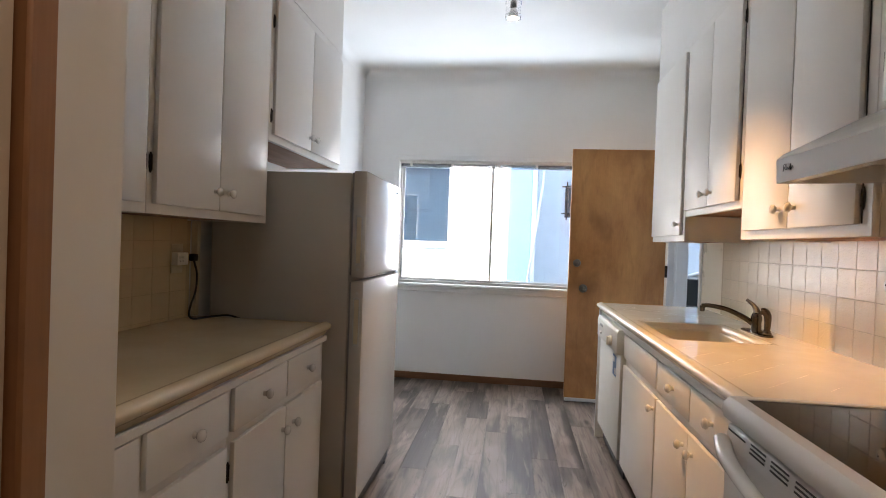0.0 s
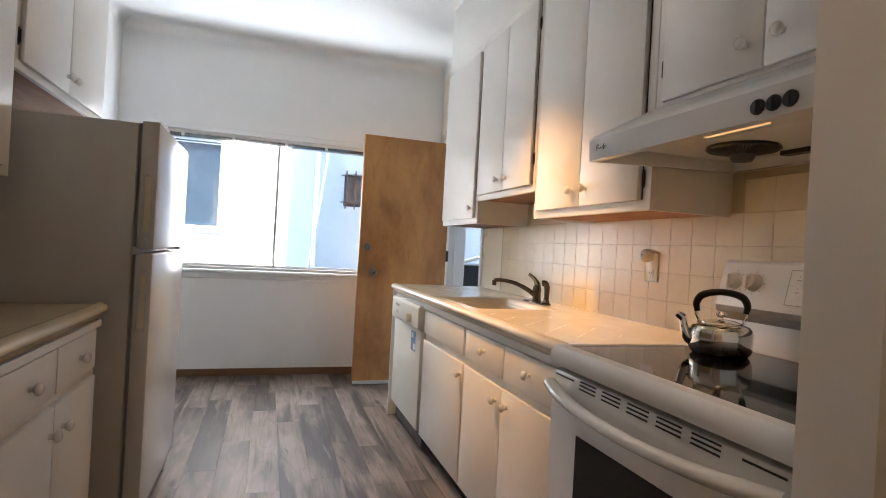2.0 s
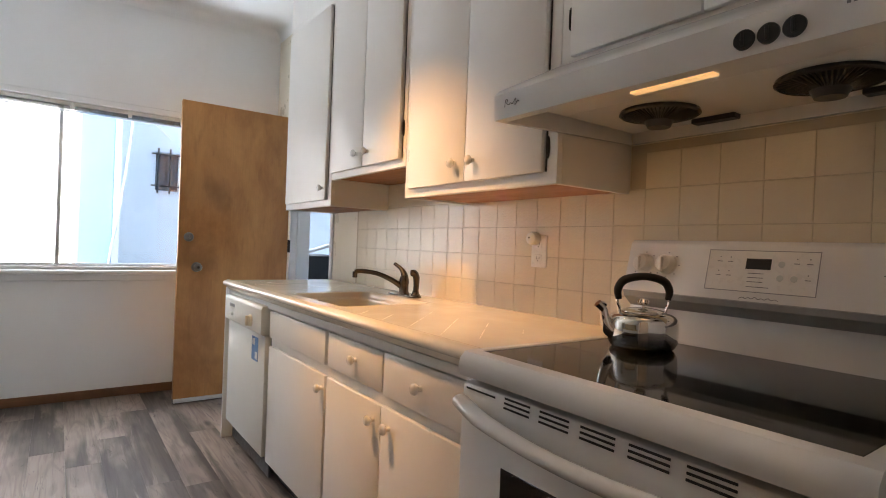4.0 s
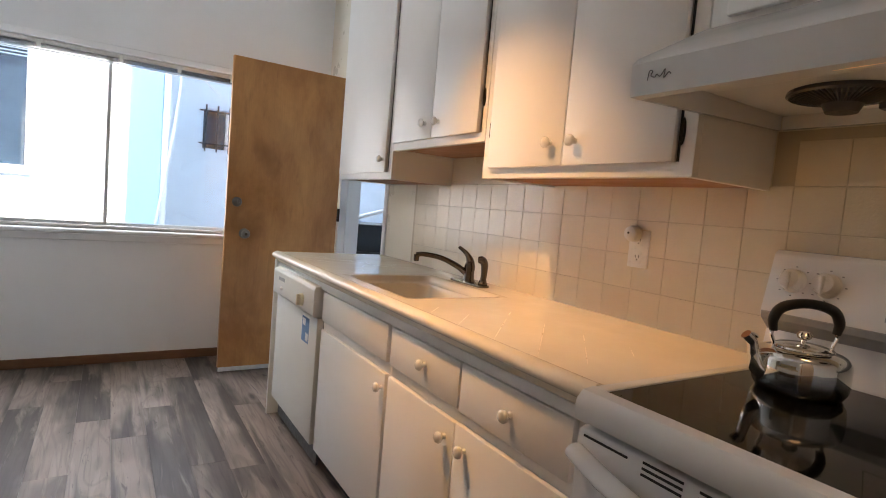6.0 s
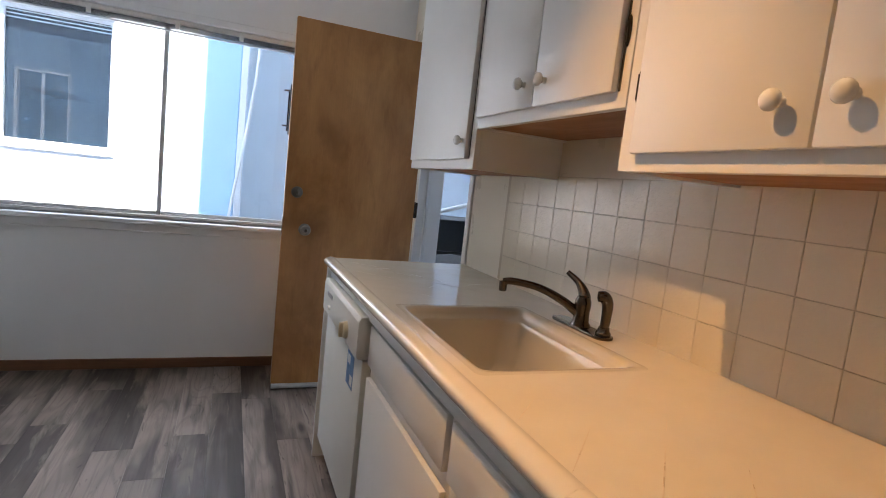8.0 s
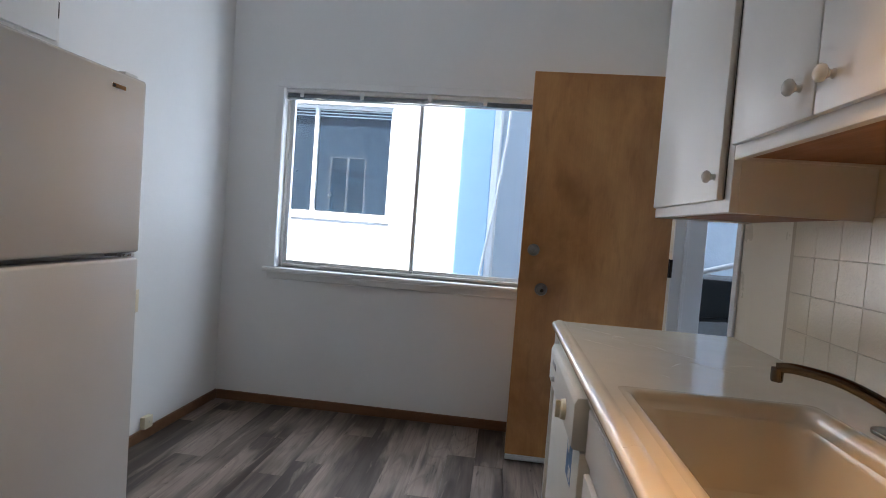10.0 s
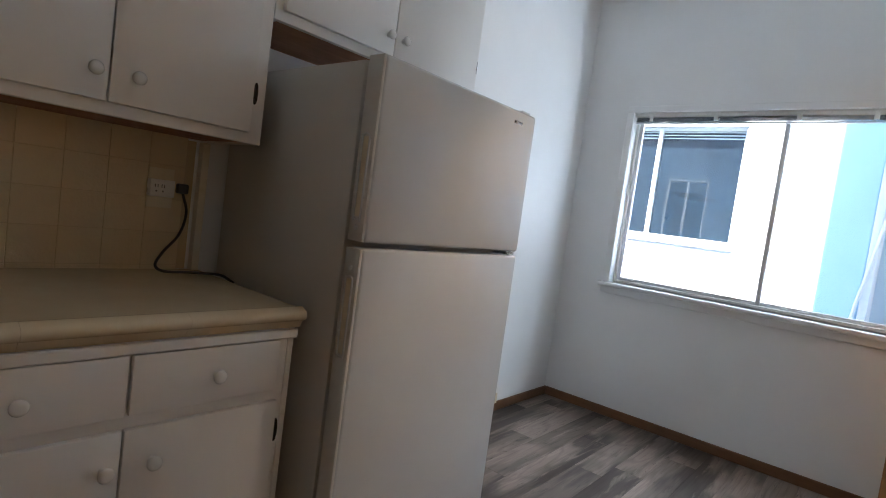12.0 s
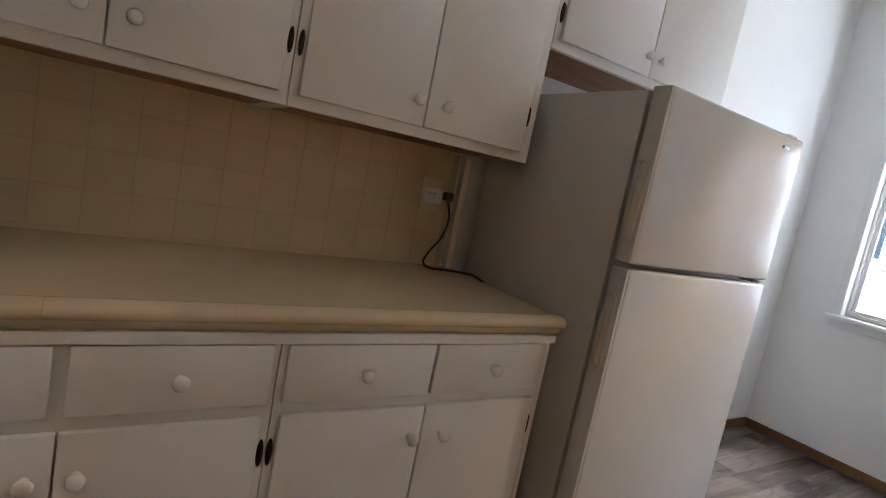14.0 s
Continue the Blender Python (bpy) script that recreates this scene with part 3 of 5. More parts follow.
def wall_unit(x, s, back, y0, y1, z0, label, doors, group, z1=2.425):
    """A wall cabinet from y0 (far) to y1 (near): carcass with face frame, bare underside, doors."""
    u = thing("wall_cabinet", ((x + back) / 2, (y0 + y1) / 2, z0), label, "cabinet", group)
    bm = bm_box(x, x - s * 0.02, y0 - 0.0005, y1 + 0.0005, z0, z1 - 0.0005, 0.0015)
    part("face_frame", bm, CAB, u, "white painted face frame")
    for a, b in ((y0 - 0.0005, y0 - 0.018), (y1 + 0.0005, y1 + 0.018)):
        part("side_panel", bm_box(x - s * 0.0201, back + s * 0.0005, a, b, z0, z1 - 0.0005), CAB, u)
    part("top_panel", bm_box(x - s * 0.0201, back + s * 0.0005, y0 - 0.019, y1 + 0.019, z1 - 0.02, z1 - 0.0005), CAB, u)
    part("underside", bm_box(x - s * 0.021, back + s * 0.0005, y0 - 0.0185, y1 + 0.0185, z0 + 0.006, z0 + 0.02), UNDERWOOD, u, "bare brown plywood underside")
    for d in doors:
        front("door", u, x, s, *d)
    return u


XR = -0.335
GR = "wall cabinets over the sink side"
wall_unit(XR, -1, RX, -1.232, -1.889, 1.335, "white painted single-door wall cabinet beside the doorway",
          [(-1.262, -1.846, 1.368, 2.372, (-1.822, 1.428), None, -1.852)], GR)
wall_unit(XR, -1, RX, -1.890, -2.605, 1.465, "short white painted two-door wall cabinet above the sink",
          [(-1.905, -2.250, 1.498, 2.372, (-2.202, 1.560)), (-2.254, -2.572, 1.498, 2.372, (-2.306, 1.558), [(-2.583, 1.62), (-2.583, 2.26)], -2.577)], GR)
wall_unit(XR, -1, RX, -2.606, -3.408, 1.336, "white painted two-door wall cabinet beside the hood",
          [(-2.652, -3.005, 1.370, 2.372, (-2.955, 1.436), [(-2.640, 1.50), (-2.640, 2.24)]), (-3.009, -3.362, 1.370, 2.372, (-3.053, 1.436), [(-3.373, 1.44), (-3.373, 2.24)], -3.367)], GR)
wall_unit(XR, -1, RX, -3.409, BACK + 0.0005, 1.652, "white painted two-door wall cabinet above the range hood",
          [(-3.452, -3.815, 1.672, 2.372, (-3.765, 1.745), [(-3.440, 1.78)]), (-3.819, -4.20, 1.672, 2.372, (-3.870, 1.745))], GR)

XL = -2.352
GL = "wall cabinets over the long counter"
wall_unit(XL, 1, LX, -1.700, -2.666, 1.708, "short white painted two-door cabinet above the fridge",
          [(-1.725, -2.198, 1.738, 2.372, (-2.163, 1.802), [(-1.715, 1.84)]), (-2.202, -2.640, 1.738, 2.372, (-2.236, 1.802), [(-2.651, 1.82), (-2.651, 2.24)])], GL)
wall_unit(XL, 1, LX, -2.667, -3.455, 1.336, "white painted two-door wall cabinet beside the fridge",
          [(-2.712, -3.075, 1.366, 2.372, (-3.020, 1.434), [(-2.700, 1.48), (-2.700, 2.24)]), (-3.079, -3.432, 1.366, 2.372, (-3.112, 1.434), [(-3.443, 1.49), (-3.443, 2.24)])], GL)
wall_unit(XL, 1, LX, -3.456, BACK + 0.0005, 1.336, "white painted two-door wall cabinet near the opening",
          [(-3.480, -3.836, 1.366, 2.372, (-3.790, 1.434), [(-3.469, 1.49), (-3.469, 2.24)]), (-3.840, -4.215, 1.366, 2.372, (-3.885, 1.434))], GL)

bm = bm_tube([(-0.16, -2.53, 1.462), (-0.16, -2.53, 1.44), (-0.172, -2.53, 1.428), (-0.183, -2.53, 1.436), (-0.178, -2.53, 1.446)], 0.0022, 8)
tagged(part("cup_hook", bm, HINGE), "small dark screw hook under the wall cabinet", "hook")


def base_unit(x, s, back, y0, y1, label, drawers, doors, group):
    u = thing("base_cabinet", ((x + back) / 2, (y0 + y1) / 2, 0), label, "cabinet", group)
    bm = bm_box(x, x - s * 0.02, y0 - 0.0005, y1 + 0.0005, 0.095, 0.868, 0.0015)
    part("face_frame", bm, CAB, u, "white painted face frame")
    for a, b in ((y0 - 0.0005, y0 - 0.018), (y1 + 0.0005, y1 + 0.018)):
        part("side_panel", bm_box(x - s * 0.0201, back + s * 0.0005, a, b, 0.095, 0.60), CAB, u)
    part("toe_kick", bm_box(x - s * 0.06, x - s * 0.075, y0 - 0.0005, y1 + 0.0005, 0.0, 0.0945), TOEKICK_GAP_SHADE, u, "recessed black toe kick")
    for d in drawers:
        front("drawer", u, x, s, *d)
    for d in doors:
        front("door", u, x, s, *d)
    return u


XB = -0.622
GB = "base cabinets under the sink counter"
base_unit(XB, -1, RX, -1.925, -2.594, "white painted sink base cabinet with a false drawer front",
          [(-1.940, -2.578, 0.694, 0.820)], [(-1.940, -2.582, 0.115, 0.655, (-2.562, 0.606))], GB)
base_unit(XB, -1, RX, -2.595, -3.468, "white painted base cabinet with two drawers and two doors",
          [(-2.606, -3.010, 0.694, 0.820, (-2.832, 0.763)), (-3.018, -3.418, 0.690, 0.822, (-3.225, 0.760))],
          [(-2.590 - 0.012, -3.006, 0.115, 0.655, (-2.965, 0.602)), (-3.010, -3.420, 0.115, 0.657, (-3.062, 0.602), [(-3.431, 0.56), (-3.431, 0.20)])], GB)
XLB = -2.068
GLB = "base cabinets under the long counter"
base_unit(XLB, 1, LX, -2.690, -3.464, "white painted base cabinet with two drawers and doors",
          [(-2.722, -3.072, 0.698, 0.830, (-2.888, 0.763)), (-3.080, -3.450, 0.698, 0.830, (-3.265, 0.763))],
          [(-2.712, -3.077, 0.115, 0.668, (-3.018, 0.590), [(-2.701, 0.58), (-2.701, 0.20)]), (-3.081, -3.446, 0.115, 0.668, (-3.112, 0.590), [(-3.456, 0.58), (-3.456, 0.20)])], GLB)
base_unit(XLB, 1, LX, -3.465, BACK + 0.0005, "white painted base cabinet near the opening",
          [(-3.482, -3.834, 0.698, 0.830, (-3.655, 0.763)), (-3.858, -4.22, 0.698, 0.830, (-4.04, 0.763))],
          [(-3.487, -3.838, 0.115, 0.668, (-3.805, 0.585), [(-3.476, 0.58), (-3.476, 0.20)]), (-3.842, -4.22, 0.115, 0.668, (-3.880, 0.585))], GLB)

# ---- counters ----
def nose_outline(x, s, z1=0.910, drop=0.052, lip=0.013):
    """Cross-section of the rounded front edge; (x, z) pairs; s looks outward."""
    pts = [(x, z1 - drop + 0.004), (x + s * 0.004, z1 - drop)]
    for k in range(7):
        a = -math.pi / 2 + math.pi * k / 6
        pts.append((x + s * (0.016 + 0.016 * math.cos(a)), z1 - 0.018 + 0.016 * math.sin(a) + 0.002))
    pts.append((x + s * 0.008, z1 + 0.0045))
    pts.append((x - s * 0.004, z1 + 0.0030))
    pts.append((x - s * 0.012, z1 + 0.0004))
    pts.append((x, z1 - 0.004))
    return pts


def counter_nose(parent, x, s, y0, y1, material, step=0.304):
    """The rounded edge tiles along the front of a counter, butted with fine joints."""
    y = y0
    while y > y1 + 0.01:
        e = max(y - step, y1)
        part("edge_tile", bm_prism(nose_outline(x, s), 1, y - 0.0002, e + 0.0002), material, parent)
        y = e


# right worktop with its integral sink
WT0, WT1 = -1.180, -3.472
SX0, SX1, SY0, SY1 = -0.585, -0.178, -2.040, -2.598
top = thing("worktop", (-0.33, -2.3, 0.87), "cream glazed worktop with rounded tile edge", "worktop")
bm = bmesh.new()
ring = []
for z in (0.910, 0.870):
    for a, b, c, d in ((-0.638, -0.0012, WT1, WT0), (SX0, SX1, SY1, SY0)):
        ring.append([bm.verts.new((px, py, z)) for px, py in ((a, c), (b, c), (b, d), (a, d))])
for a, b in ((ring[0], ring[1]), (ring[2], ring[3]), (ring[0], ring[2]), (ring[1], ring[3])):
    for i in range(4):
        bm.faces.new((a[i], a[(i + 1) % 4], b[(i + 1) % 4], b[i]))
bmesh.ops.recalc_face_normals(bm, faces=bm.faces[:])
part("slab", bm, COUNTER, top, "cream glazed surface, lightly scratched")
counter_nose(top, -0.6385, -1, WT0, WT1, COUNTER)
JOINT = plain("glazed_joint", (0.60, 0.50, 0.37), 0.3)
SCRATCH = plain("pale_scratch", (0.86, 0.83, 0.77), 0.5)
# the tiles under the glaze lie diagonally: lengths of their joints show, as (x - y, from x, to x)
for k, xa, xb in ((2.187, -0.619, -0.545), (2.338, -0.624, -0.50), (2.497, -0.623, -0.42), (2.497, -0.38, -0.34), (2.656, -0.622, -0.33), (2.808, -0.55, -0.43), (2.808, -0.40, -0.33), (2.965, -0.385, -0.31)):
    line = [(xa + (xb - xa) * f, xa + (xb - xa) * f - k, 0.9104) for f in (0, 0.33, 0.66, 1)]
    part("tile_joint", bm_tube(line, [0.0004, 0.0013, 0.0012, 0.0003], 6, 0.35, per=2), JOINT, top, "faint tile joint under the glaze")
for k, xa, xb in ((-2.10, -0.60, -0.46), (-1.94, -0.52, -0.30), (-2.02, -0.36, -0.22), (-1.86, -0.58, -0.44)):
    line = [(xa + (xb - xa) * f, k - xa - (xb - xa) * f, 0.9104) for f in (0, 0.33, 0.66, 1)]
    part("tile_joint", bm_tube(line, [0.0003, 0.0011, 0.0009, 0.0003], 6, 0.35, per=2), JOINT, top, "faint tile joint under the glaze")
for x, y, dx, dy in ((-0.50, -1.42, 0.06, 0.02), (-0.34, -1.60, 0.05, -0.06), (-0.40, -1.78, 0.04, 0.05), (-0.46, -1.88, 0.02, -0.03), (-0.22, -1.70, 0.08, 0.03), (-0.38, -1.50, 0.03, -0.08)):
    part("scratch", bm_tube([(x, y, 0.9100), (x + dx * 0.5, y + dy * 0.5 + 0.004, 0.9101), (x + dx, y + dy, 0.9100)], [0.0003, 0.0009, 0.0003], 6, 0.3, per=3), SCRATCH, top)
part("fascia", bm_box(-0.640, -0.630, WT0 - 0.004, WT1 + 0.002, 0.826, 0.857, 0.003), CAB, top, "white painted strip under the edge")
part("end_board", bm_box(-0.655, -0.005, WT0 - 0.006, WT0 - 0.024, 0.0, 0.8695, 0.002), CAB, top, "white painted end panel")


def rounded_rect(x0, x1, y0, y1, r, n=6):
    pts = []
    for cx, cy, a0 in ((x1 - r, y1 - r, 0), (x0 + r, y1 - r, 90), (x0 + r, y0 + r, 180), (x1 - r, y0 + r, 270)):
        for k in range(n + 1):
            a = radians(a0 + 90 * k / n)
            pts.append((cx + r * math.cos(a), cy + r * math.sin(a)))
    return pts


bm = bmesh.new()
loops = []
for inset, z, r in ((-0.014, 0.9103, 0.020), (-0.006, 0.9118, 0.026), (0.004, 0.9112, 0.032), (0.012, 0.905, 0.036), (0.016, 0.893, 0.038), (0.022, 0.884, 0.040), (0.034, 0.880, 0.045), (0.040, 0.868, 0.05), (0.050, 0.755, 0.055), (0.062, 0.727, 0.06), (0.085, 0.716, 0.05)):
    loops.append([bm.verts.new((px, py, z)) for px, py in rounded_rect(SX0 + inset, SX1 - inset, SY1 + inset, SY0 - inset, r)])
for a, b in zip(loops, loops[1:]):
    for i in range(len(a)):
        j = (i + 1) % len(a)
        bm.faces.new((a[i], a[j], b[j], b[i]))
bm.faces.new(loops[-1])
bmesh.ops.recalc_face_normals(bm, faces=bm.faces[:])
for f in bm.faces:
    f.normal_flip()
SINKMAT = paint("cream_enamel_sink", (0.66, 0.595, 0.475), 0.12, 0.04, 0.0002, 40)
sink = thing("sink", (-0.39, -2.32, 0.72), "deep cream enamel kitchen sink set in the worktop", "sink")
bowl = part("bowl", bm, SINKMAT, sink, "cream enamel bowl with a raised rim")
part("drain", bm_lathe([(0.0, 0.002), (0.016, 0.002), (0.020, 0.004), (0.040, 0.005), (0.044, 0.0)], Matrix.Translation((-0.40, -2.42, 0.7165)), 24), STEEL, sink, "dark steel drain")

# faucet with side sprayer
FX, FY, FZ = -0.118, -2.275, 0.9103
fau = thing("faucet", (FX, FY, FZ), "dark brushed nickel faucet with lever and side sprayer", "faucet")
part("base_plate", bm_prism(rounded_rect(FX - 0.029, FX + 0.029, FY - 0.128, FY + 0.118, 0.0285, 8), 2, FZ, FZ + 0.009, 0.002), BRONZE, fau)
body_prof = [(0.028, 0.009), (0.027, 0.014), (0.0225, 0.020), (0.0215, 0.05), (0.0235, 0.065), (0.023, 0.078), (0.018, 0.092), (0, 0.096)]
part("body", bm_lathe(body_prof, Matrix.Translation((FX, FY, FZ)), 24), BRONZE, fau)
part("spout", bm_tube([(FX - 0.005, FY + 0.005, FZ + 0.040), (FX - 0.050, FY + 0.026, FZ + 0.072), (FX - 0.112, FY + 0.058, FZ + 0.101), (FX - 0.176, FY + 0.091, FZ + 0.111), (FX - 0.207, FY + 0.107, FZ + 0.107)], [0.014, 0.0125, 0.011, 0.0105, 0.0105], 14), BRONZE, fau)
part("aerator", bm_lathe([(0, -0.016), (0.010, -0.016), (0.0115, -0.012), (0.0115, 0.012), (0, 0.014)], Matrix.Translation((FX - 0.205, FY + 0.106, FZ + 0.096)), 18), BRONZE, fau)
part("lever", bm_tube([(FX, FY, FZ + 0.066), (FX + 0.006, FY + 0.008, FZ + 0.095), (FX + 0.000, FY + 0.032, FZ + 0.126), (FX - 0.018, FY + 0.066, FZ + 0.150)], [0.021, 0.017, 0.010, 0.0075], 14, 0.75), BRONZE, fau)
SPY = FY - 0.098
part("sprayer", bm_tube([(FX + 0.004, SPY, FZ + 0.028), (FX + 0.006, SPY, FZ + 0.062), (FX + 0.004, SPY, FZ + 0.095), (FX - 0.006, SPY + 0.004, FZ + 0.112), (FX - 0.020, SPY + 0.010, FZ + 0.112)], [0.0125, 0.0135, 0.0155, 0.0165, 0.0145], 14), BRONZE, fau, "side sprayer")
part("sprayer_collar", bm_lathe([(0.020, 0.009), (0.0205, 0.016), (0.016, 0.022), (0.015, 0.030), (0, 0.031)], Matrix.Translation((FX + 0.003, SPY, FZ)), 20), BRONZE, fau)

# left worktop
ltop = thing("worktop", (-2.36, -3.4, 0.87), "long cream glazed worktop with rounded tile edge", "worktop")
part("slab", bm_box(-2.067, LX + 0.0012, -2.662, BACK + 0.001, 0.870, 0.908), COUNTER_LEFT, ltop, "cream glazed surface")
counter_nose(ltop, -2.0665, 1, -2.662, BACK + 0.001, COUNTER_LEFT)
part("fascia", bm_box(-2.058, -2.050, -2.672, BACK + 0.001, 0.832, 0.857, 0.003), CAB, ltop, "white painted strip under the edge")
part("end_board", bm_box(-2.069, LX + 0.001, -2.671, -2.688, 0.0, 0.8695, 0.002), CAB, ltop, "white painted end panel")

# ---- dishwasher ----
dw = thing("dishwasher", (-0.35, -1.59, 0), "built-in off-white dishwasher with a round dial", "dishwasher")
D0, D1 = -1.262, -1.915
part("tub", bm_box(-0.020, -0.612, D0 - 0.002, D1 + 0.002, 0.10, 0.845), DARKGREY, dw)
part("door", bm_box(-0.6185, -0.650, D0, D1, 0.125, 0.695, 0.005, 2), DWASH, dw, "off-white enamel door panel")
panel = part("control_panel", bm_prism([(-0.6185, 0.700), (-0.664, 0.700), (-0.672, 0.708), (-0.672, 0.820), (-0.664, 0.836), (-0.6185, 0.840)], 1, D0, D1, 0.003), DWASH, dw, "raised off-white control panel")
dial = part("dial", bm_lathe([(0, 0.014), (0.024, 0.014), (0.0275, 0.012), (0.030, 0.0)], facing(-0.6725, -1.755, 0.752, (-1, 0, 0)), 28), IVORY, panel, "round cream dial")
part("dial_grip", bm_box(-0.685, -0.700, -1.762, -1.748, 0.727, 0.777, 0.004, 2), IVORY, dial)
part("button", bm_lathe([(0, 0.010), (0.008, 0.010), (0.010, 0.0)], facing(-0.6725, -1.42, 0.745, (-1, 0, 0)), 18), WHITE_PLASTIC, panel)
part("nameplate", bm_box(-0.6725, -0.6745, -1.36, -1.46, 0.782, 0.800, 0.0006), GREY, panel, "small grey nameplate")
part("lower_panel", bm_box(-0.600, -0.611, D0 - 0.003, D1 + 0.003, 0.02, 0.115, 0.002), DARKGREY, dw, "recessed dark kick panel")
# black filler painting the shade between dishwasher and sink cabinet
part("side_gap", bm_box(-0.600, -0.618, D1 + 0.0, D1 - 0.0095, 0.10, 0.845), BLACK, dw)
stk = part("sticker", bm_box(-0.6505, -0.6512, -1.715, -1.815, 0.555, 0.672), BLUE_STICKER, dw, "blue and white energy sticker")
part("sticker_text", bm_box(-0.6513, -0.6516, -1.725, -1.765, 0.630, 0.662), WHITE_PLASTIC, stk)
part("sticker_text", bm_box(-0.6513, -0.6516, -1.770, -1.807, 0.565, 0.600), WHITE_PLASTIC, stk)
part("cabinet_rail", bm_box(-0.602, -0.640, WT0 - 0.026, -1.924, 0.848, 0.8695, 0.002), CAB, dw, "white painted rail above")

# ---- range ----
S0, S1 = -3.481, -4.241
rng = thing("electric_range", (-0.35, -3.877, 0), "white electric range with black ceramic glass top", "range")
part("body", bm_box(-0.035, -0.640, S0, S1, 0.02, 0.868, 0.004), APPL, rng, "white enamel body")
rim = bm_prism([(-0.10, 0.869), (-0.690, 0.869), (-0.706, 0.862), (-0.712, 0.880), (-0.708, 0.900), (-0.694, 0.914), (-0.668, 0.917), (-0.668, 0.908), (-0.10, 0.908)], 1, S0, S1)
rim = bm_box(-0.10, -0.667, S0, S0 - 0.028, 0.9081, 0.917, 0.003, 2, rim)
rim = bm_box(-0.10, -0.667, S1, S1 + 0.028, 0.9081, 0.917, 0.003, 2, rim)
cook = part("cooktop_frame", rim, APPL, rng, "white rounded cooktop rim")
part("cooktop_glass", bm_box(-0.100, -0.666, S0 - 0.0285, S1 + 0.0285, 0.9082, 0.9145, 0.001), CERAMIC, cook, "black ceramic glass")
# backguard
bg = bm_prism([(-0.020, 0.90), (-0.099, 0.90), (-0.099, 0.918), (-0.082, 1.000), (-0.082, 1.010), (-0.118, 1.036), (-0.120, 1.046), (-0.086, 1.180), (-0.074, 1.190), (-0.020, 1.190)], 1, S0, S1, 0.003)
guard = part("backguard", bg, APPL, rng, "white sloping control backguard")
part("trim_strip", bm_prism([(-0.0835, 1.001), (-0.1195, 1.029), (-0.122, 1.044), (-0.1205, 1.046), (-0.1165, 1.030), (-0.0825, 1.0045)], 1, S0 - 0.004, S1 + 0.004), GREY, guard, "grey metal strip")
GN = Vector((-0.134, 0, 0.034)).normalized()


def on_guard(y, z, lift=0.0):
    x = -0.120 + (z - 1.046) * 0.034 / 0.134
    return Vector((x, y, z)) + GN * lift


def guard_box(name, y0, y1, z0, z1, lift0, lift1, material, parent, label=""):
    bm = bmesh.new()
    v = []
    for lift in (lift0, lift1):
        for y, z in ((y0, z0), (y1, z0), (y1, z1), (y0, z1)):
            v.append(bm.verts.new(on_guard(y, z, lift)))
    for q in ((0, 1, 2, 3), (7, 6, 5, 4), (0, 4, 5, 1), (1, 5, 6, 2), (2, 6, 7, 3), (3, 7, 4, 0)):
        bm.faces.new([v[i] for i in q])
    bmesh.ops.recalc_face_normals(bm, faces=bm.faces[:])
    return part(name, bm, material, parent, label)


for y in (-3.537, -3.606, -4.116, -4.185):
    p = on_guard(y, 1.122, 0.0012)
    k = part("burner_knob", bm_lathe([(0, 0.026), (0.020, 0.025), (0.024, 0.020), (0.025, 0.006), (0.028, 0.0)], Matrix.Translation(p) @ GN.to_track_quat("Z", "Y").to_matrix().to_4x4(), 28), WHITE_PLASTIC, guard, "white round burner knob")
    p2 = on_guard(y, 1.122, 0.0262)
    part("knob_ridge", bm_box(p2.x - 0.010, p2.x + 0.002, y - 0.0035, y + 0.0035, 1.104, 1.144, 0.002, 2), WHITE_PLASTIC, k)
    for a in range(0, 360, 45):
        guard_box("knob_mark", y + 0.035 * math.cos(radians(a)) - 0.002, y + 0.035 * math.cos(radians(a)) + 0.002,
                  1.122 + 0.033 * math.sin(radians(a)) - 0.001, 1.122 + 0.033 * math.sin(radians(a)) + 0.001, 0.0004, 0.0009, TEXTGREY, guard)
clock = guard_box("control_pad", -3.722, -3.964, 1.068, 1.166, 0.0004, 0.0022, WHITE_PLASTIC, guard, "outlined electronic oven control pad")
bm = bmesh.new()
for (y0, y1, z0, z1) in ((-3.719, -3.967, 1.165, 1.167), (-3.719, -3.967, 1.067, 1.069), (-3.719, -3.721, 1.069, 1.165), (-3.965, -3.967, 1.069, 1.165)):
    v = [bm.verts.new(on_guard(y, z, 0.0028)) for y, z in ((y0, z0), (y1, z0), (y1, z1), (y0, z1))]
    bm.faces.new(v)
part("pad_outline", bm, GREY, clock, smooth=False)
guard_box("display", -3.812, -3.868, 1.122, 1.147, 0.0024, 0.0034, BLACK, clock, "black clock display")
for y, z in ((-3.749, 1.140), (-3.774, 1.140), (-3.749, 1.106), (-3.774, 1.106), (-3.921, 1.140), (-3.947, 1.140), (-3.947, 1.104)):
    guard_box("key_text", y + 0.006, y - 0.006, z - 0.0022, z - 0.0006, 0.0024, 0.0029, TEXTGREY, clock)
    guard_box("key_dot", y + 0.0012, y - 0.0012, z + 0.008, z + 0.0105, 0.0024, 0.0029, TEXTGREY, clock)
for z in (1.112, 1.102, 1.092, 1.080):
    guard_box("key_text", -3.819, -3.854 if z > 1.085 else -3.869, z - 0.0007, z + 0.0007, 0.0024, 0.0029, TEXTGREY, clock)
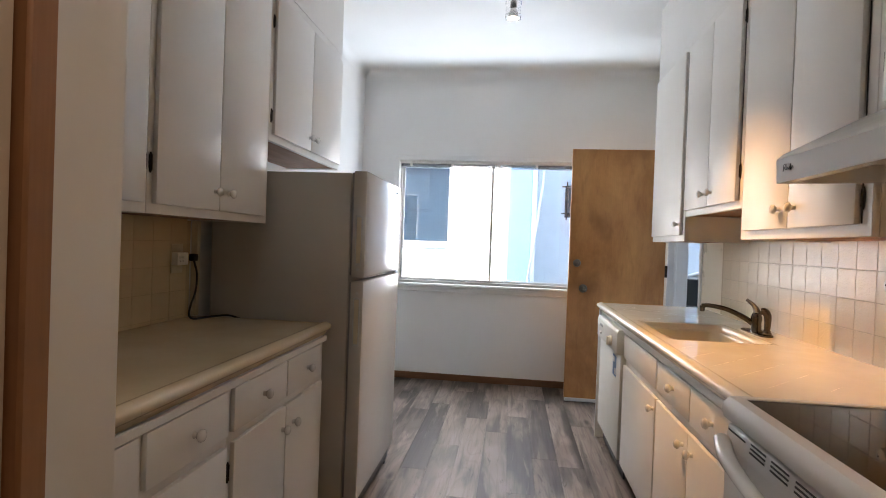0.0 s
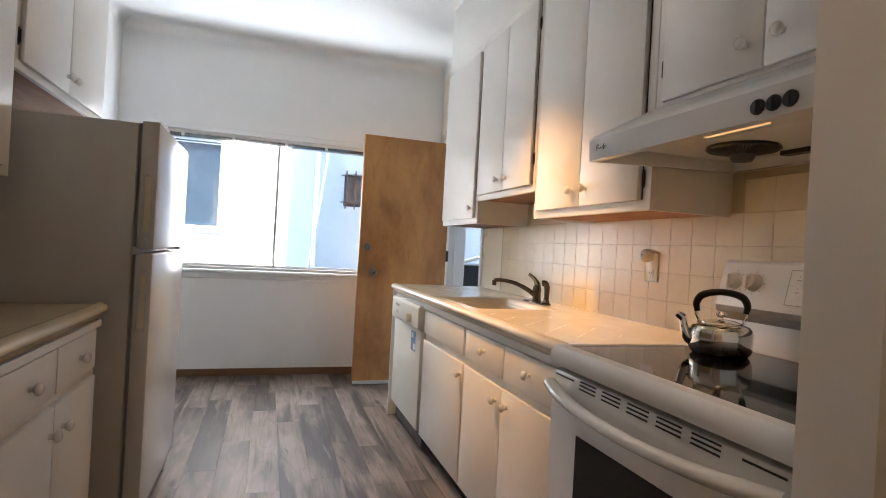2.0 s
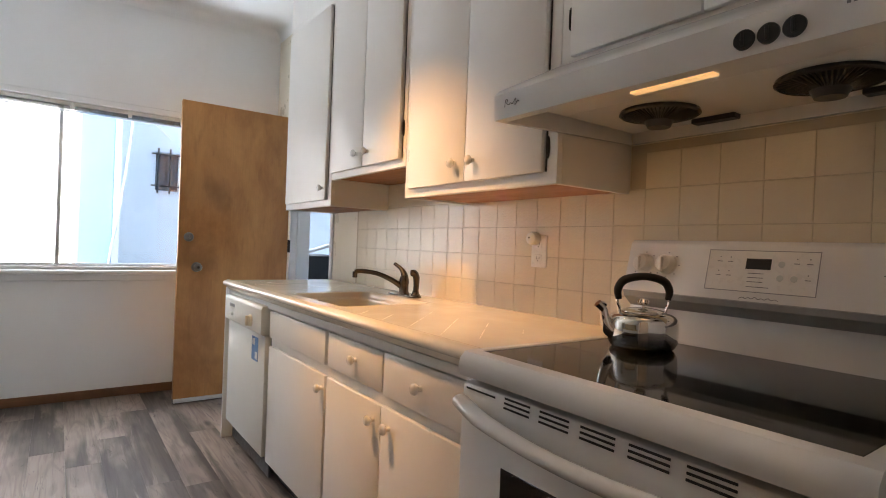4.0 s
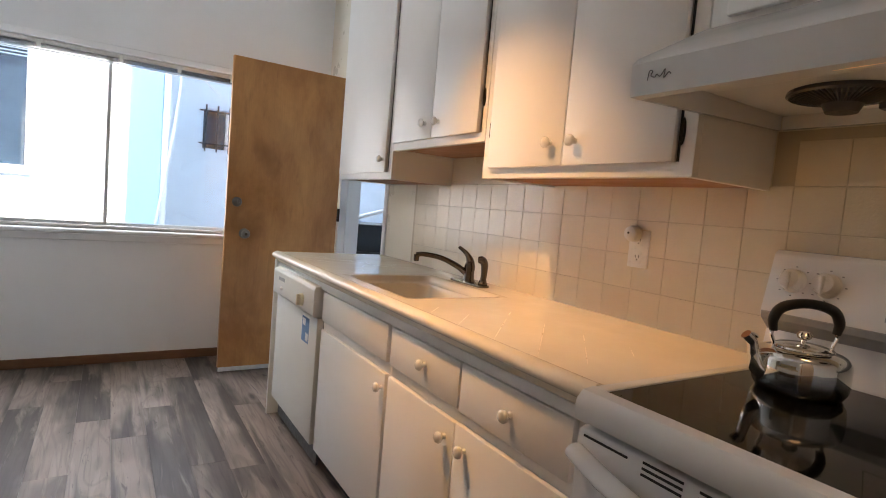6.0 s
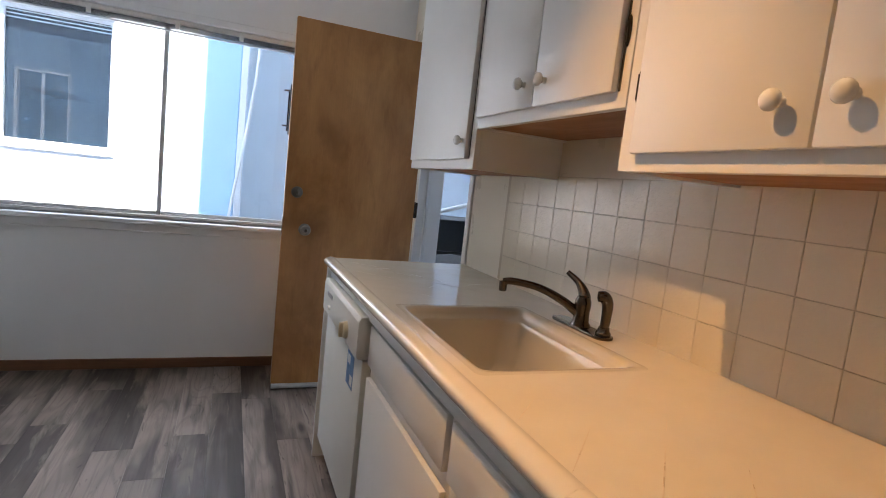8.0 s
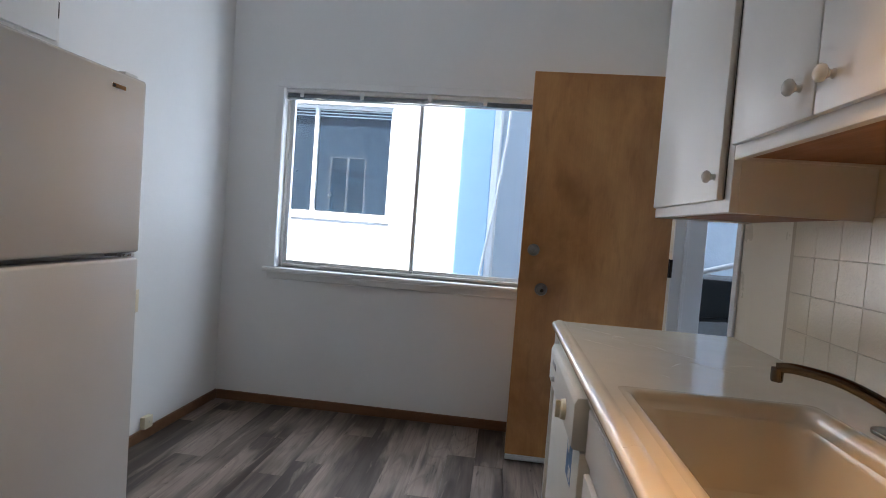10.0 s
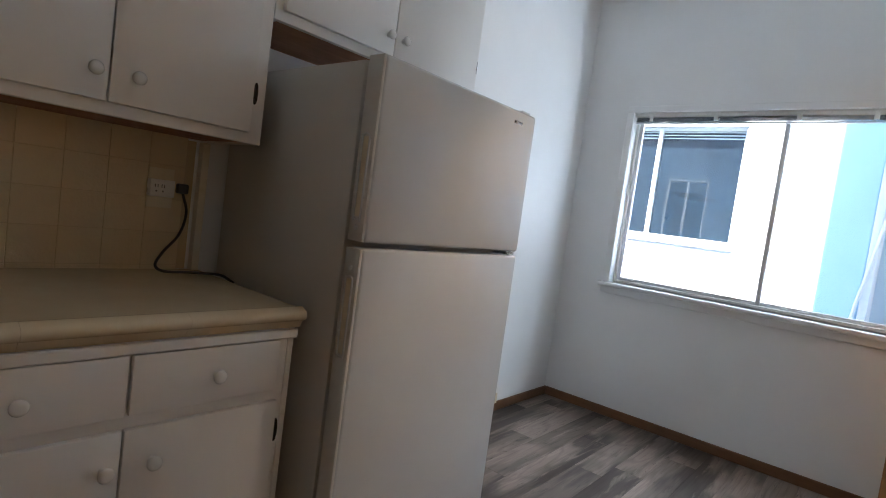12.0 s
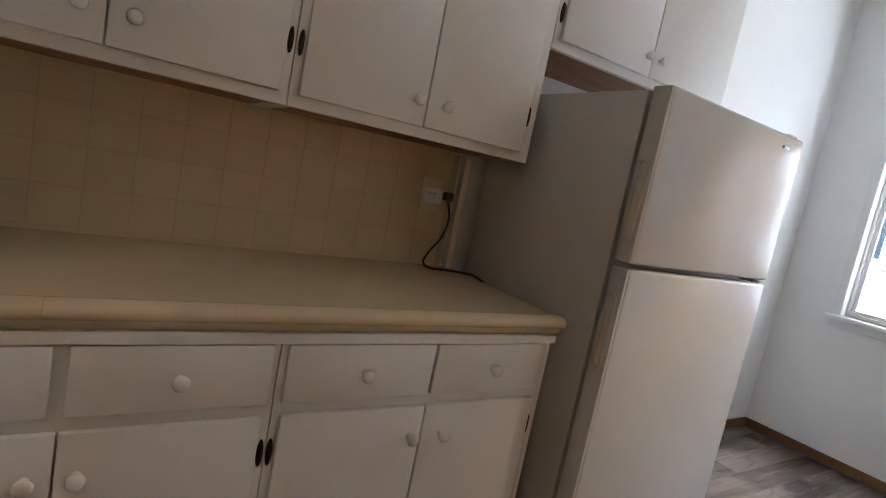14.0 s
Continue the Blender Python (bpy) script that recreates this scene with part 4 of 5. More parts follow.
for y, z in ((-3.890, 1.136), (-3.890, 1.104), (-3.919, 1.104)):
    p = on_guard(y, z, 0.0024)
    part("key", bm_lathe([(0, 0.001), (0.007, 0.001), (0.0075, 0)], Matrix.Translation(p) @ GN.to_track_quat("Z", "Y").to_matrix().to_4x4(), 16), plain("pale_grey_key", (0.58, 0.62, 0.60), 0.4), clock)
script = [on_guard(-3.806 - k * 0.0072, 1.0535 + (0.0030 if k in (0, 5, 9) else 0.0014) * (1 if k % 2 else -1), 0.0008) for k in range(13)]
part("logo_mark", bm_tube(script, 0.0008, 6, per=3), TEXTGREY, guard, "small grey script nameplate")
# oven door
od = part("oven_door", bm_prism([(-0.6405, 0.190), (-0.690, 0.190), (-0.700, 0.200), (-0.702, 0.800), (-0.696, 0.846), (-0.6405, 0.858)], 1, S0 - 0.004, S1 + 0.004, 0.004), APPL, rng, "white enamel oven door")
# black filler stands in for the shade between rim and oven door
part("rim_gap", bm_box(-0.6415, -0.6935, S0 - 0.006, S1 + 0.006, 0.8588, 0.8686), BLACK, rng, "black filler for the shade under the cooktop rim")
part("oven_window", bm_box(-0.7025, -0.7045, -3.624, -4.096, 0.350, 0.700, 0.0008), OVENGLASS, od, "dark glass oven window")
for c in range(5):
    yc = -3.624 - c * 0.098
    for r in range(3):
        z = 0.842 - r * 0.0095
        x = -0.6968 - 0.0013 * r
        part("vent_slot", bm_box(x - 0.0016, x - 0.003, yc, yc - 0.072, z - 0.0020, z + 0.0020), BLACK, od)
for y0, y1 in ((-3.499, -3.594), (-4.134, -4.219)):
    part("vent_slot", bm_box(-0.6985, -0.700, y0, y1, 0.834, 0.838), BLACK, od)
hb = []
for k in range(9):
    f = k / 8
    bow = math.sin(math.pi * f)
    hb.append((-0.712 - 0.045 * bow ** 0.6, S0 - 0.012 + (S1 - S0 + 0.024) * f, 0.806 - 0.020 * bow))
part("oven_handle", bm_tube(hb, [0.020, 0.021, 0.019, 0.018, 0.018, 0.018, 0.019, 0.021, 0.020], 14, 0.8), APPL, od, "bowed white oven handle")
part("drawer", bm_box(-0.6405, -0.698, S0 - 0.004, S1 + 0.004, 0.035, 0.182, 0.006, 2), APPL, rng, "white storage drawer")
part("kick", bm_box(-0.10, -0.60, S0 - 0.02, S1 + 0.02, 0.0, 0.0195), BLACK, rng)
# solid black block drawn as the shade in the gap by the worktop
part("counter_gap", bm_box(-0.05, -0.640, S0 + 0.0005, WT1 - 0.0005, 0.80, 0.9045), BLACK, rng, "black filler for the shaded gap beside the worktop")

# ---- kettle ----
KX, KY, KZ = -0.256, -3.640, 0.9150
ket = thing("kettle", (KX, KY, KZ), "polished chrome whistling kettle with a black handle", "kettle")
kprof = [(0, 0.0), (0.070, 0.0), (0.076, 0.004), (0.0825, 0.016), (0.0845, 0.034), (0.0845, 0.062), (0.082, 0.074), (0.075, 0.082), (0.066, 0.086), (0.0535, 0.0885)]
part("body", bm_lathe(kprof, Matrix.Translation((KX, KY, KZ)), 48), CHROME, ket, "polished chrome body")
lid = part("lid", bm_lathe([(0.054, 0.0886), (0.053, 0.092), (0.040, 0.096), (0.020, 0.099), (0, 0.100)], Matrix.Translation((KX, KY, KZ)), 40), CHROME, ket)
part("lid_knob", bm_lathe([(0.005, 0.099), (0.005, 0.105), (0.012, 0.109), (0.0145, 0.115), (0.010, 0.121), (0, 0.123)], Matrix.Translation((KX, KY, KZ)), 24), CHROME, lid)
SD = Vector((-0.86, 0.51, 0))


def kp(a, h):
    return (KX + SD.x * a, KY + SD.y * a, KZ + h)


spout = part("spout", bm_tube([kp(0.068, 0.034), kp(0.088, 0.046), kp(0.098, 0.072), kp(0.104, 0.094), kp(0.118, 0.108)], [0.020, 0.016, 0.0115, 0.010, 0.0105], 16), CHROME, ket)
part("spout_lip", bm_tube([kp(0.094, 0.104), kp(0.104, 0.109), kp(0.116, 0.104)], [0.003, 0.0045, 0.003], 8), CHROME, spout)
for s in (1, -1):
    part("handle_bracket", bm_tube([kp(0.060 * s, 0.084), kp(0.061 * s, 0.098), kp(0.067 * s, 0.112), kp(0.063 * s, 0.128)], 0.0035, 8), CHROME, ket)
part("handle", bm_tube([kp(0.064, 0.120), kp(0.067, 0.144), kp(0.050, 0.168), kp(0.0, 0.178), kp(-0.050, 0.168), kp(-0.067, 0.144), kp(-0.064, 0.120)], [0.0075, 0.010, 0.0105, 0.0095, 0.0105, 0.010, 0.0075], 14), BLACK, ket, "black bakelite handle")

# ---- range hood ----
hood = thing("range_hood", (-0.28, -3.85, 1.465), "white under-cabinet range hood with lamp on", "range hood")
HY0, HY1 = -3.412, -4.262
bm = bmesh.new()
prof = [(-0.336, 1.6505), (-0.360, 1.6505), (-0.560, 1.545), (-0.576, 1.530), (-0.573, 1.468), (-0.545, 1.468), (-0.545, 1.520), (-0.336, 1.520)]
bm = bm_prism(prof, 1, HY0, HY1)
bm = bm_box(-0.335, -0.003, HY0, HY1, 1.520, 1.6505, bm=bm)
shell = part("shell", bm, APPL, hood, "white enamel sloping shell")
for y0, y1 in ((HY0 - 0.0003, HY0 - 0.012), (HY1 + 0.012, HY1 + 0.0003)):
    part("side_skirt", bm_prism([(-0.544, 1.468), (-0.020, 1.485), (-0.020, 1.5195), (-0.544, 1.5195)], 1, y0, y1), APPL, shell)
part("rear_skirt", bm_box(-0.004, -0.018, HY0 - 0.013, HY1 + 0.013, 1.487, 1.5195), APPL, shell)
for y, nm in ((-4.014, 1), (-4.050, 2), (-4.086, 3)):
    nrm = Vector((-1, 0, 0.04))
    k = part("hood_knob", bm_lathe([(0, 0.006), (0.0145, 0.006), (0.0160, 0.0045), (0.0165, 0.0)], facing(-0.5752, y, 1.494, nrm), 22), BLACK, shell, "small black rotary switch")
    part("knob_grip", bm_box(-0.5815, -0.5860, y - 0.0025, y + 0.0025, 1.483, 1.505, 0.001), BLACK, k)
part("logo_mark", bm_tube([(-0.5764, -3.452, 1.494), (-0.5764, -3.455, 1.511), (-0.5764, -3.462, 1.510), (-0.5764, -3.459, 1.502), (-0.5764, -3.468, 1.498), (-0.5764, -3.472, 1.503), (-0.5764, -3.478, 1.498), (-0.5764, -3.484, 1.503), (-0.5764, -3.489, 1.510), (-0.5764, -3.488, 1.494), (-0.5764, -3.497, 1.503), (-0.5764, -3.502, 1.499)], 0.0008, 6, per=4), BLACK, shell, "small black script nameplate")
for k in range(7):
    part("model_text", bm_box(-0.5762, -0.5768, -4.150 - k * 0.008, -4.155 - k * 0.008, 1.505, 1.509), TEXTGREY, shell)
part("light_lens", bm_box(-0.376, -0.400, -3.679, -3.872, 1.514, 1.5195, 0.002, 2), LENS, hood, "glowing warm lamp lens")
for fy in (-3.625, -4.005):
    fx = -0.195
    fan = part("fan_grille", bm_lathe([(0.098, 1.5195), (0.100, 1.512), (0.094, 1.508), (0.090, 1.512), (0.090, 1.5195)], Matrix.Translation((fx, fy, 0)), 40), FANGRID, hood, "round dark fan grille")
    part("fan_hub", bm_lathe([(0.036, 1.512), (0.036, 1.494), (0.028, 1.478), (0, 1.476)], Matrix.Translation((fx, fy, 0)), 28), DARKGREY, fan)
    part("fan_back", bm_lathe([(0.089, 1.5190), (0, 1.5190)], Matrix.Translation((fx, fy, 0)), 32), BLACK, fan)
    bm = bmesh.new()
    for a in range(54):
        ca, sa = math.cos(2 * math.pi * a / 54), math.sin(2 * math.pi * a / 54)
        v = []
        for r, z, w in ((0.034, 1.494, 0.0010), (0.066, 1.502, 0.0013), (0.094, 1.509, 0.0015)):
            v.append((bm.verts.new((fx + r * ca - w * sa, fy + r * sa + w * ca, z)), bm.verts.new((fx + r * ca + w * sa, fy + r * sa - w * ca, z)),
                      bm.verts.new((fx + r * ca, fy + r * sa, z + 0.006))))
        for p, q in zip(v, v[1:]):
            for i in range(3):
                bm.faces.new((p[i], q[i], q[(i + 1) % 3], p[(i + 1) % 3]))
    part("fan_ribs", bm, FANGRID, fan, smooth=False)
    part("vent_slot", bm_box(-0.036, -0.070, fy - 0.015, fy - 0.130, 1.506, 1.5194, 0.002), BLACK, hood, "dark slotted vent")

# ---- refrigerator ----
FY0, FY1, FXF = -1.882, -2.616, -1.909
fr = thing("refrigerator", (-2.27, -2.26, 0), "off-white textured top-freezer refrigerator", "refrigerator")
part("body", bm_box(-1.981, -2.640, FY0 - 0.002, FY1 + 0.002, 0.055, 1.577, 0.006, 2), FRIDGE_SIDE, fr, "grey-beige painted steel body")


def fridge_door(z0, z1, hz0, hz1, label):
    ob = part("door", bm_box(-1.968, FXF, FY0, FY1 + 0.010, z0, z1, 0.009, 3), FRIDGE, fr, label)
    part("gasket", bm_box(-1.9805, -1.9685, FY0 - 0.012, FY1 + 0.02, z0 + 0.008, z1 - 0.008), GREY, ob, "grey rubber door seal")
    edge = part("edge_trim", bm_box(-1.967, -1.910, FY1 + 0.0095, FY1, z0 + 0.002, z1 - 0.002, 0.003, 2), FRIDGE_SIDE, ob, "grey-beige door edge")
    # recessed pull: a raised rounded frame round a dark hollow
    cx, r = -1.938, 0.014
    line = [(cx + r * math.cos(radians(a)), FY1 - 0.002, (hz1 if a <= 180 else hz0) + r * math.sin(radians(a))) for a in range(0, 360, 20)]
    line.append(line[0])
    part("handle_rim", bm_tube(line, 0.0028, 8, per=2), FRIDGE, edge)
    part("handle_hollow", bm_box(cx - 0.010, cx + 0.010, FY1 - 0.0006, FY1 - 0.0012, hz0 - 0.006, hz1 + 0.006), IVORY, edge, "cream recessed finger pull")
    part("screw_cap", bm_lathe([(0, 0.003), (0.007, 0.0025), (0.008, 0)], facing(cx, FY1 - 0.0005, hz0 - 0.035 if z0 > 1 else hz1 + 0.035, (0, -1, 0)), 16), FRIDGE, edge)
    return ob


fz = fridge_door(1.109, 1.587, 1.180, 1.372, "off-white pebbled freezer door")
fridge_door(0.105, 1.094, 0.820, 1.005, "off-white pebbled refrigerator door")
part("badge", bm_box(FXF + 0.0005, FXF + 0.0025, -1.967, -2.017, 1.541, 1.552, 0.0006), CHROME, fz, "small chrome nameplate")
part("badge_mark", bm_box(FXF + 0.0026, FXF + 0.0030, -2.006, -2.015, 1.543, 1.550), BLACK, fz)
hg = part("middle_hinge", bm_box(-1.975, -1.915, FY0 - 0.010, FY0 - 0.055, 1.0965, 1.1065, 0.002), STEEL, fr, "steel centre hinge bracket")
part("hinge_pin", bm_lathe([(0, 1.0945), (0.006, 1.0945), (0.006, 1.1085), (0, 1.1085)], Matrix.Translation((-1.93, FY0 - 0.02, 0)), 12), STEEL, hg)
part("top_hinge_cover", bm_box(-2.03, -1.93, FY0 - 0.01, FY0 - 0.06, 1.5875, 1.600, 0.004, 2), FRIDGE, fr)
part("toe_grille", bm_box(-1.935, -1.975, FY0 - 0.006, FY1 + 0.006, 0.022, 0.098, 0.003), DARKGREY, fr, "dark toe grille")
for x in (-1.955, -2.58):
    for y in (FY0 - 0.05, FY1 + 0.05):
        part("foot", bm_lathe([(0, 0), (0.018, 0), (0.018, 0.012), (0.009, 0.02), (0.009, 0.054), (0, 0.054)], Matrix.Translation((x, y, 0)), 14), BLACK, fr)

# ---- outlets, cord, night light ----
def outlet(name, x, s, y, z, w, h, material, label, receptacles=((0.0),)):
    o = thing(name, (x, y, z), label, "outlet")
    part("cover_plate", bm_box(x + s * 0.0004, x + s * 0.006, y - w / 2, y + w / 2, z - h / 2, z + h / 2, 0.002, 2), material, o)
    for dz in receptacles:
        r = part("receptacle", bm_box(x + s * 0.0061, x + s * 0.0085, y - 0.016, y + 0.016, z + dz - 0.014, z + dz + 0.014, 0.001), material, o)
        for dy in (-0.006, 0.006):
            part("slot", bm_box(x + s * 0.0086, x + s * 0.0089, y + dy - 0.0011, y + dy + 0.0011, z + dz - 0.002, z + dz + 0.007), BLACK, r)
        part("slot", bm_box(x + s * 0.0086, x + s * 0.0089, y - 0.002, y + 0.002, z + dz - 0.010, z + dz - 0.006), BLACK, r)
    return o


outlet("wall_outlet", -0.004, -1, -3.035, 1.145, 0.075, 0.118, WHITE_PLASTIC, "white duplex outlet on the tiled backsplash", (-0.026, 0.026))
nl = thing("night_light", (-0.02, -3.018, 1.19), "round white plug-in night light in the outlet", "night light")
part("shade", bm_lathe([(0, 0.036), (0.012, 0.035), (0.022, 0.029), (0.026, 0.018), (0.025, 0.0), (0, 0.0)], facing(-0.0135, -3.022, 1.192, (-1, 0, 0)), 28), WHITE_PLASTIC, nl, "white dome")
part("sensor", bm_lathe([(0, 0.003), (0.003, 0.002), (0.0035, 0)], facing(-0.0492, -3.022, 1.194, (-1, 0, 0)), 12), BLACK, nl)
lo = outlet("wall_outlet", LX + 0.004, 1, -2.803, 1.170, 0.078, 0.125, IVORY, "yellowed ivory outlet plate on the tiled wall", ())
ad = part("adapter", bm_box(LX + 0.0101, LX + 0.040, -2.845, -2.770, 1.143, 1.197, 0.004, 2), WHITE_PLASTIC, lo, "white three-way adapter")
for dy in (-0.022, -0.002):
    for e in (-0.004, 0.004):
        part("slot", bm_box(LX + 0.0401, LX + 0.0404, -2.805 + dy + e - 0.001, -2.805 + dy + e + 0.001, 1.172, 1.182), BLACK, ad)
    part("slot", bm_box(LX + 0.0401, LX + 0.0404, -2.805 + dy - 0.002, -2.805 + dy + 0.002, 1.158, 1.163), BLACK, ad)
cord = thing("power_cord", (-2.60, -2.75, 0.91), "black appliance power cord hanging onto the worktop", "cord")
part("plug", bm_box(LX + 0.0405, LX + 0.068, -2.772, -2.738, 1.160, 1.192, 0.006, 2), BLACK, cord)
part("cable", bm_tube([(LX + 0.055, -2.752, 1.162), (LX + 0.062, -2.738, 1.10), (LX + 0.070, -2.758, 1.03), (LX + 0.080, -2.805, 0.975), (LX + 0.088, -2.828, 0.935), (LX + 0.095, -2.805, 0.916), (LX + 0.105, -2.74, 0.9145), (LX + 0.125, -2.69, 0.9145), (LX + 0.17, -2.655, 0.9155), (LX + 0.22, -2.638, 0.90)], 0.0045, 10), BLACK, cord)
outlet("wall_outlet", LX, 1, -0.835, 0.752, 0.072, 0.115, IVORY, "ivory duplex outlet on the white wall", (-0.026, 0.026))
jb = thing("phone_jack", (LX + 0.013, -0.705, 0.085), "small ivory surface phone jack above the baseboard", "phone jack")
part("box", bm_box(LX + 0.0005, LX + 0.030, -0.672, -0.738, 0.063, 0.128, 0.004, 2), IVORY, jb)
part("screw", bm_lathe([(0, 0.0015), (0.003, 0.001), (0.004, 0)], facing(LX + 0.0302, -0.705, 0.096, (1, 0, 0)), 12), STEEL, jb)

# ---- track light ----
trk = thing("track_light", (-1.30, -2.15, 2.86), "white ceiling track with small clear glass spot heads", "ceiling lamp")
part("track", bm_box(-1.318, -1.282, -1.55, -2.75, 2.838, 2.8598, 0.003), WHITE_PLASTIC, trk)


def spot_head(y, z, tilt):
    arm = part("arm", bm_box(-1.307, -1.293, y - 0.012, y + 0.012, z + 0.005, 2.8378, 0.003), STEEL, trk, "steel arm")
    m = Matrix.Translation((-1.30, y, z)) @ pose(0, 0, 0, tilt[0], tilt[1], 0)
    part("lamp_holder", bm_lathe([(0, 0.0), (0.017, 0.0), (0.018, -0.03), (0.012, -0.042), (0.0, -0.042)], m, 20), STEEL, arm)
    bm = bm_lathe([(0.013, -0.040), (0.026, -0.070), (0.030, -0.092), (0.028, -0.092), (0.024, -0.071), (0.011, -0.043)], m, 24)
    part("reflector", bm, CHROME, arm)
    part("bulb", bm_lathe([(0.0, -0.0895), (0.0275, -0.0895)], m, 24), BULB, arm, "lit frosted bulb face")
    g = bmesh.new()
    for k in range(4):
        a = radians(90 * k + 45)
        b = radians(90 * k + 135)
        q = [g.verts.new((0.055 * math.cos(w), 0.055 * math.sin(w), z)) for w, z in ((a, -0.015), (b, -0.015), (b, -0.085), (a, -0.085))]
        g.faces.new(q)
    bmesh.ops.transform(g, matrix=m, verts=g.verts[:])
    sh = part("glass_shade", g, CLEAR, arm, "square clear glass shade", smooth=False)
    sh.visible_shadow = False
    mod = sh.modifiers.new("thickness", "SOLIDIFY")
    mod.thickness = 0.003


spot_head(-2.0, 2.60, (0, 0))
spot_head(-2.47, 2.665, (0, -25))

# made-up fixture that holds the hall light, out of view
hl = thing("added_hall_lamp", (-1.05, -4.74, 2.86), "added unseen ceiling lamp for the hall's warm light", "ceiling lamp")
part("base", bm_lathe([(0, 2.8598), (0.15, 2.8598), (0.155, 2.850), (0.15, 2.838), (0, 2.838)], Matrix.Translation((-1.05, -4.74, 0)), 32), WHITE_PLASTIC, hl)
part("diffuser", bm_lathe([(0.14, 2.8375), (0.142, 2.80), (0.12, 2.768), (0.07, 2.752), (0, 2.748)], Matrix.Translation((-1.05, -4.74, 0)), 32), lit("hall_fill_diffuser", (1.0, 0.78, 0.55), 0.25), hl, "glowing diffuser of the added hall lamp")

# ---- outside: ground, neighbour, own building above ----
structure("ground", bm_box(-40, 40, -40, 60, -3.3, -3.0), CONCRETE, "grey concrete ground between the buildings", "ground")
nb = thing("neighbour_building", (-2, 3, -3.0), "white and blue stucco neighbouring building across the gap", "building")
NY = 2.03
NWX0, NWX1, NWZ0, NWZ1 = -3.26, -2.08, 1.27, 2.375
bm = bm_box(-9, NWX0, NY, NY + 0.3, -3.0, 7.0)
bm = bm_box(NWX1, -1.10, NY, NY + 0.3, -3.0, 7.0, bm=bm)
bm = bm_box(NWX0, NWX1, NY, NY + 0.3, -3.0, NWZ0, bm=bm)
part("wall_white", bm_box(NWX0, NWX1, NY, NY + 0.3, NWZ1, 7.0, bm=bm), STUCCO_WHITE, nb, "sunlit white stucco wall")
part("wall_blue", bm_box(-1.335, -1.0405, 1.50, NY + 0.95, -3.0, 7.0, 0.01), STUCCO_BLUE, nb, "light blue stucco pier")
part("pier_trim", bm_box(-1.04, -0.985, 1.49, NY + 0.95, -3.0, 7.0, 0.006), STUCCO_WHITE, nb, "white painted corner of the pier")
GY = 2.6
BX0, BX1, BZ0, BZ1 = -0.55, -0.02, 1.69, 2.14
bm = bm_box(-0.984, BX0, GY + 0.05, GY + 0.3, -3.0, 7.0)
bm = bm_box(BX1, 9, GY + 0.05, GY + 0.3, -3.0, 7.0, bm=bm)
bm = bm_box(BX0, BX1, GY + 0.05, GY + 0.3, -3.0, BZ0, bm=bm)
part("wall_grey", bm_box(BX0, BX1, GY + 0.05, GY + 0.3, BZ1, 7.0, bm=bm), STUCCO_SHADE_GREY, nb, "stucco wall in shade, its blue-grey partly painted shade")
part("roof", bm_box(-9.1, 9.1, NY - 0.1, NY + 9.5, 7.0, 7.2), ROOF, nb)
part("rear_wall", bm_box(-9, 9, GY + 0.31, NY + 8.9, -3.0, 6.99), STUCCO_SHADE_GREY, nb)
nw = part("window", bm_box(NWX0 + 0.002, NWX1 - 0.002, NY + 0.09, NY + 0.11, NWZ0 + 0.002, NWZ1 - 0.002), FACADE_GLASS, nb, "dark reflecting window")
bm = bm_box(NWX0 + 0.001, NWX0 + 0.05, NY + 0.05, NY + 0.085, NWZ0 + 0.001, NWZ1 - 0.001)
bm = bm_box(NWX1 - 0.022, NWX1 - 0.001, NY + 0.05, NY + 0.085, NWZ0 + 0.001, NWZ1 - 0.001, bm=bm)
bm = bm_box(NWX0 + 0.051, NWX1 - 0.023, NY + 0.05, NY + 0.085, NWZ1 - 0.03, NWZ1 - 0.001, bm=bm)
bm = bm_box(NWX0 + 0.051, NWX1 - 0.023, NY + 0.05, NY + 0.085, NWZ0 + 0.001, NWZ0 + 0.02, bm=bm)
part("frame", bm_box(-2.90, -2.862, NY + 0.045, NY + 0.084, NWZ0 + 0.021, NWZ1 - 0.031, bm=bm), WHITE_PLASTIC, nw, "white sliding frame")
for z in (2.335, 2.305, 2.275):
    part("blind_slat", bm_box(NWX0 + 0.055, NWX1 - 0.028, NY + 0.0865, NY + 0.0885, z - 0.005, z + 0.005), ALU, nw)
part("sill", bm_box(NWX0 - 0.04, NWX1 + 0.035, NY - 0.018, NY + 0.045, NWZ0 - 0.06, NWZ0, 0.005), STUCCO_WHITE, nw)
part("head", bm_box(NWX0 - 0.02, NWX1 + 0.02, NY - 0.012, NY - 0.001, NWZ1, NWZ1 + 0.04, 0.004), STUCCO_WHITE, nw)
bw = part("window", bm_box(BX0 + 0.002, BX1 - 0.002, GY + 0.14, GY + 0.16, BZ0 + 0.002, BZ1 - 0.002), FACADE_GLASS, nb, "small dark barred window")
for x in (BX0 + 0.02, BX0 + 0.145, BX0 + 0.275, BX0 + 0.40, BX1 - 0.02):
    part("bar", bm_box(x - 0.009, x + 0.009, GY - 0.01, GY + 0.008, BZ0 - 0.04, BZ1 + 0.04, 0.002), BLACK, bw)
for z in (BZ0 + 0.05, BZ1 - 0.03):
    part("bar", bm_box(BX0 - 0.05, BX1 + 0.05, GY - 0.013, GY + 0.011, z - 0.008, z + 0.008, 0.002), BLACK, bw)
part("frame", bm_box(BX0 + 0.25, BX0 + 0.29, GY + 0.10, GY + 0.139, BZ0 + 0.002, BZ1 - 0.002), WHITE_PLASTIC, bw)
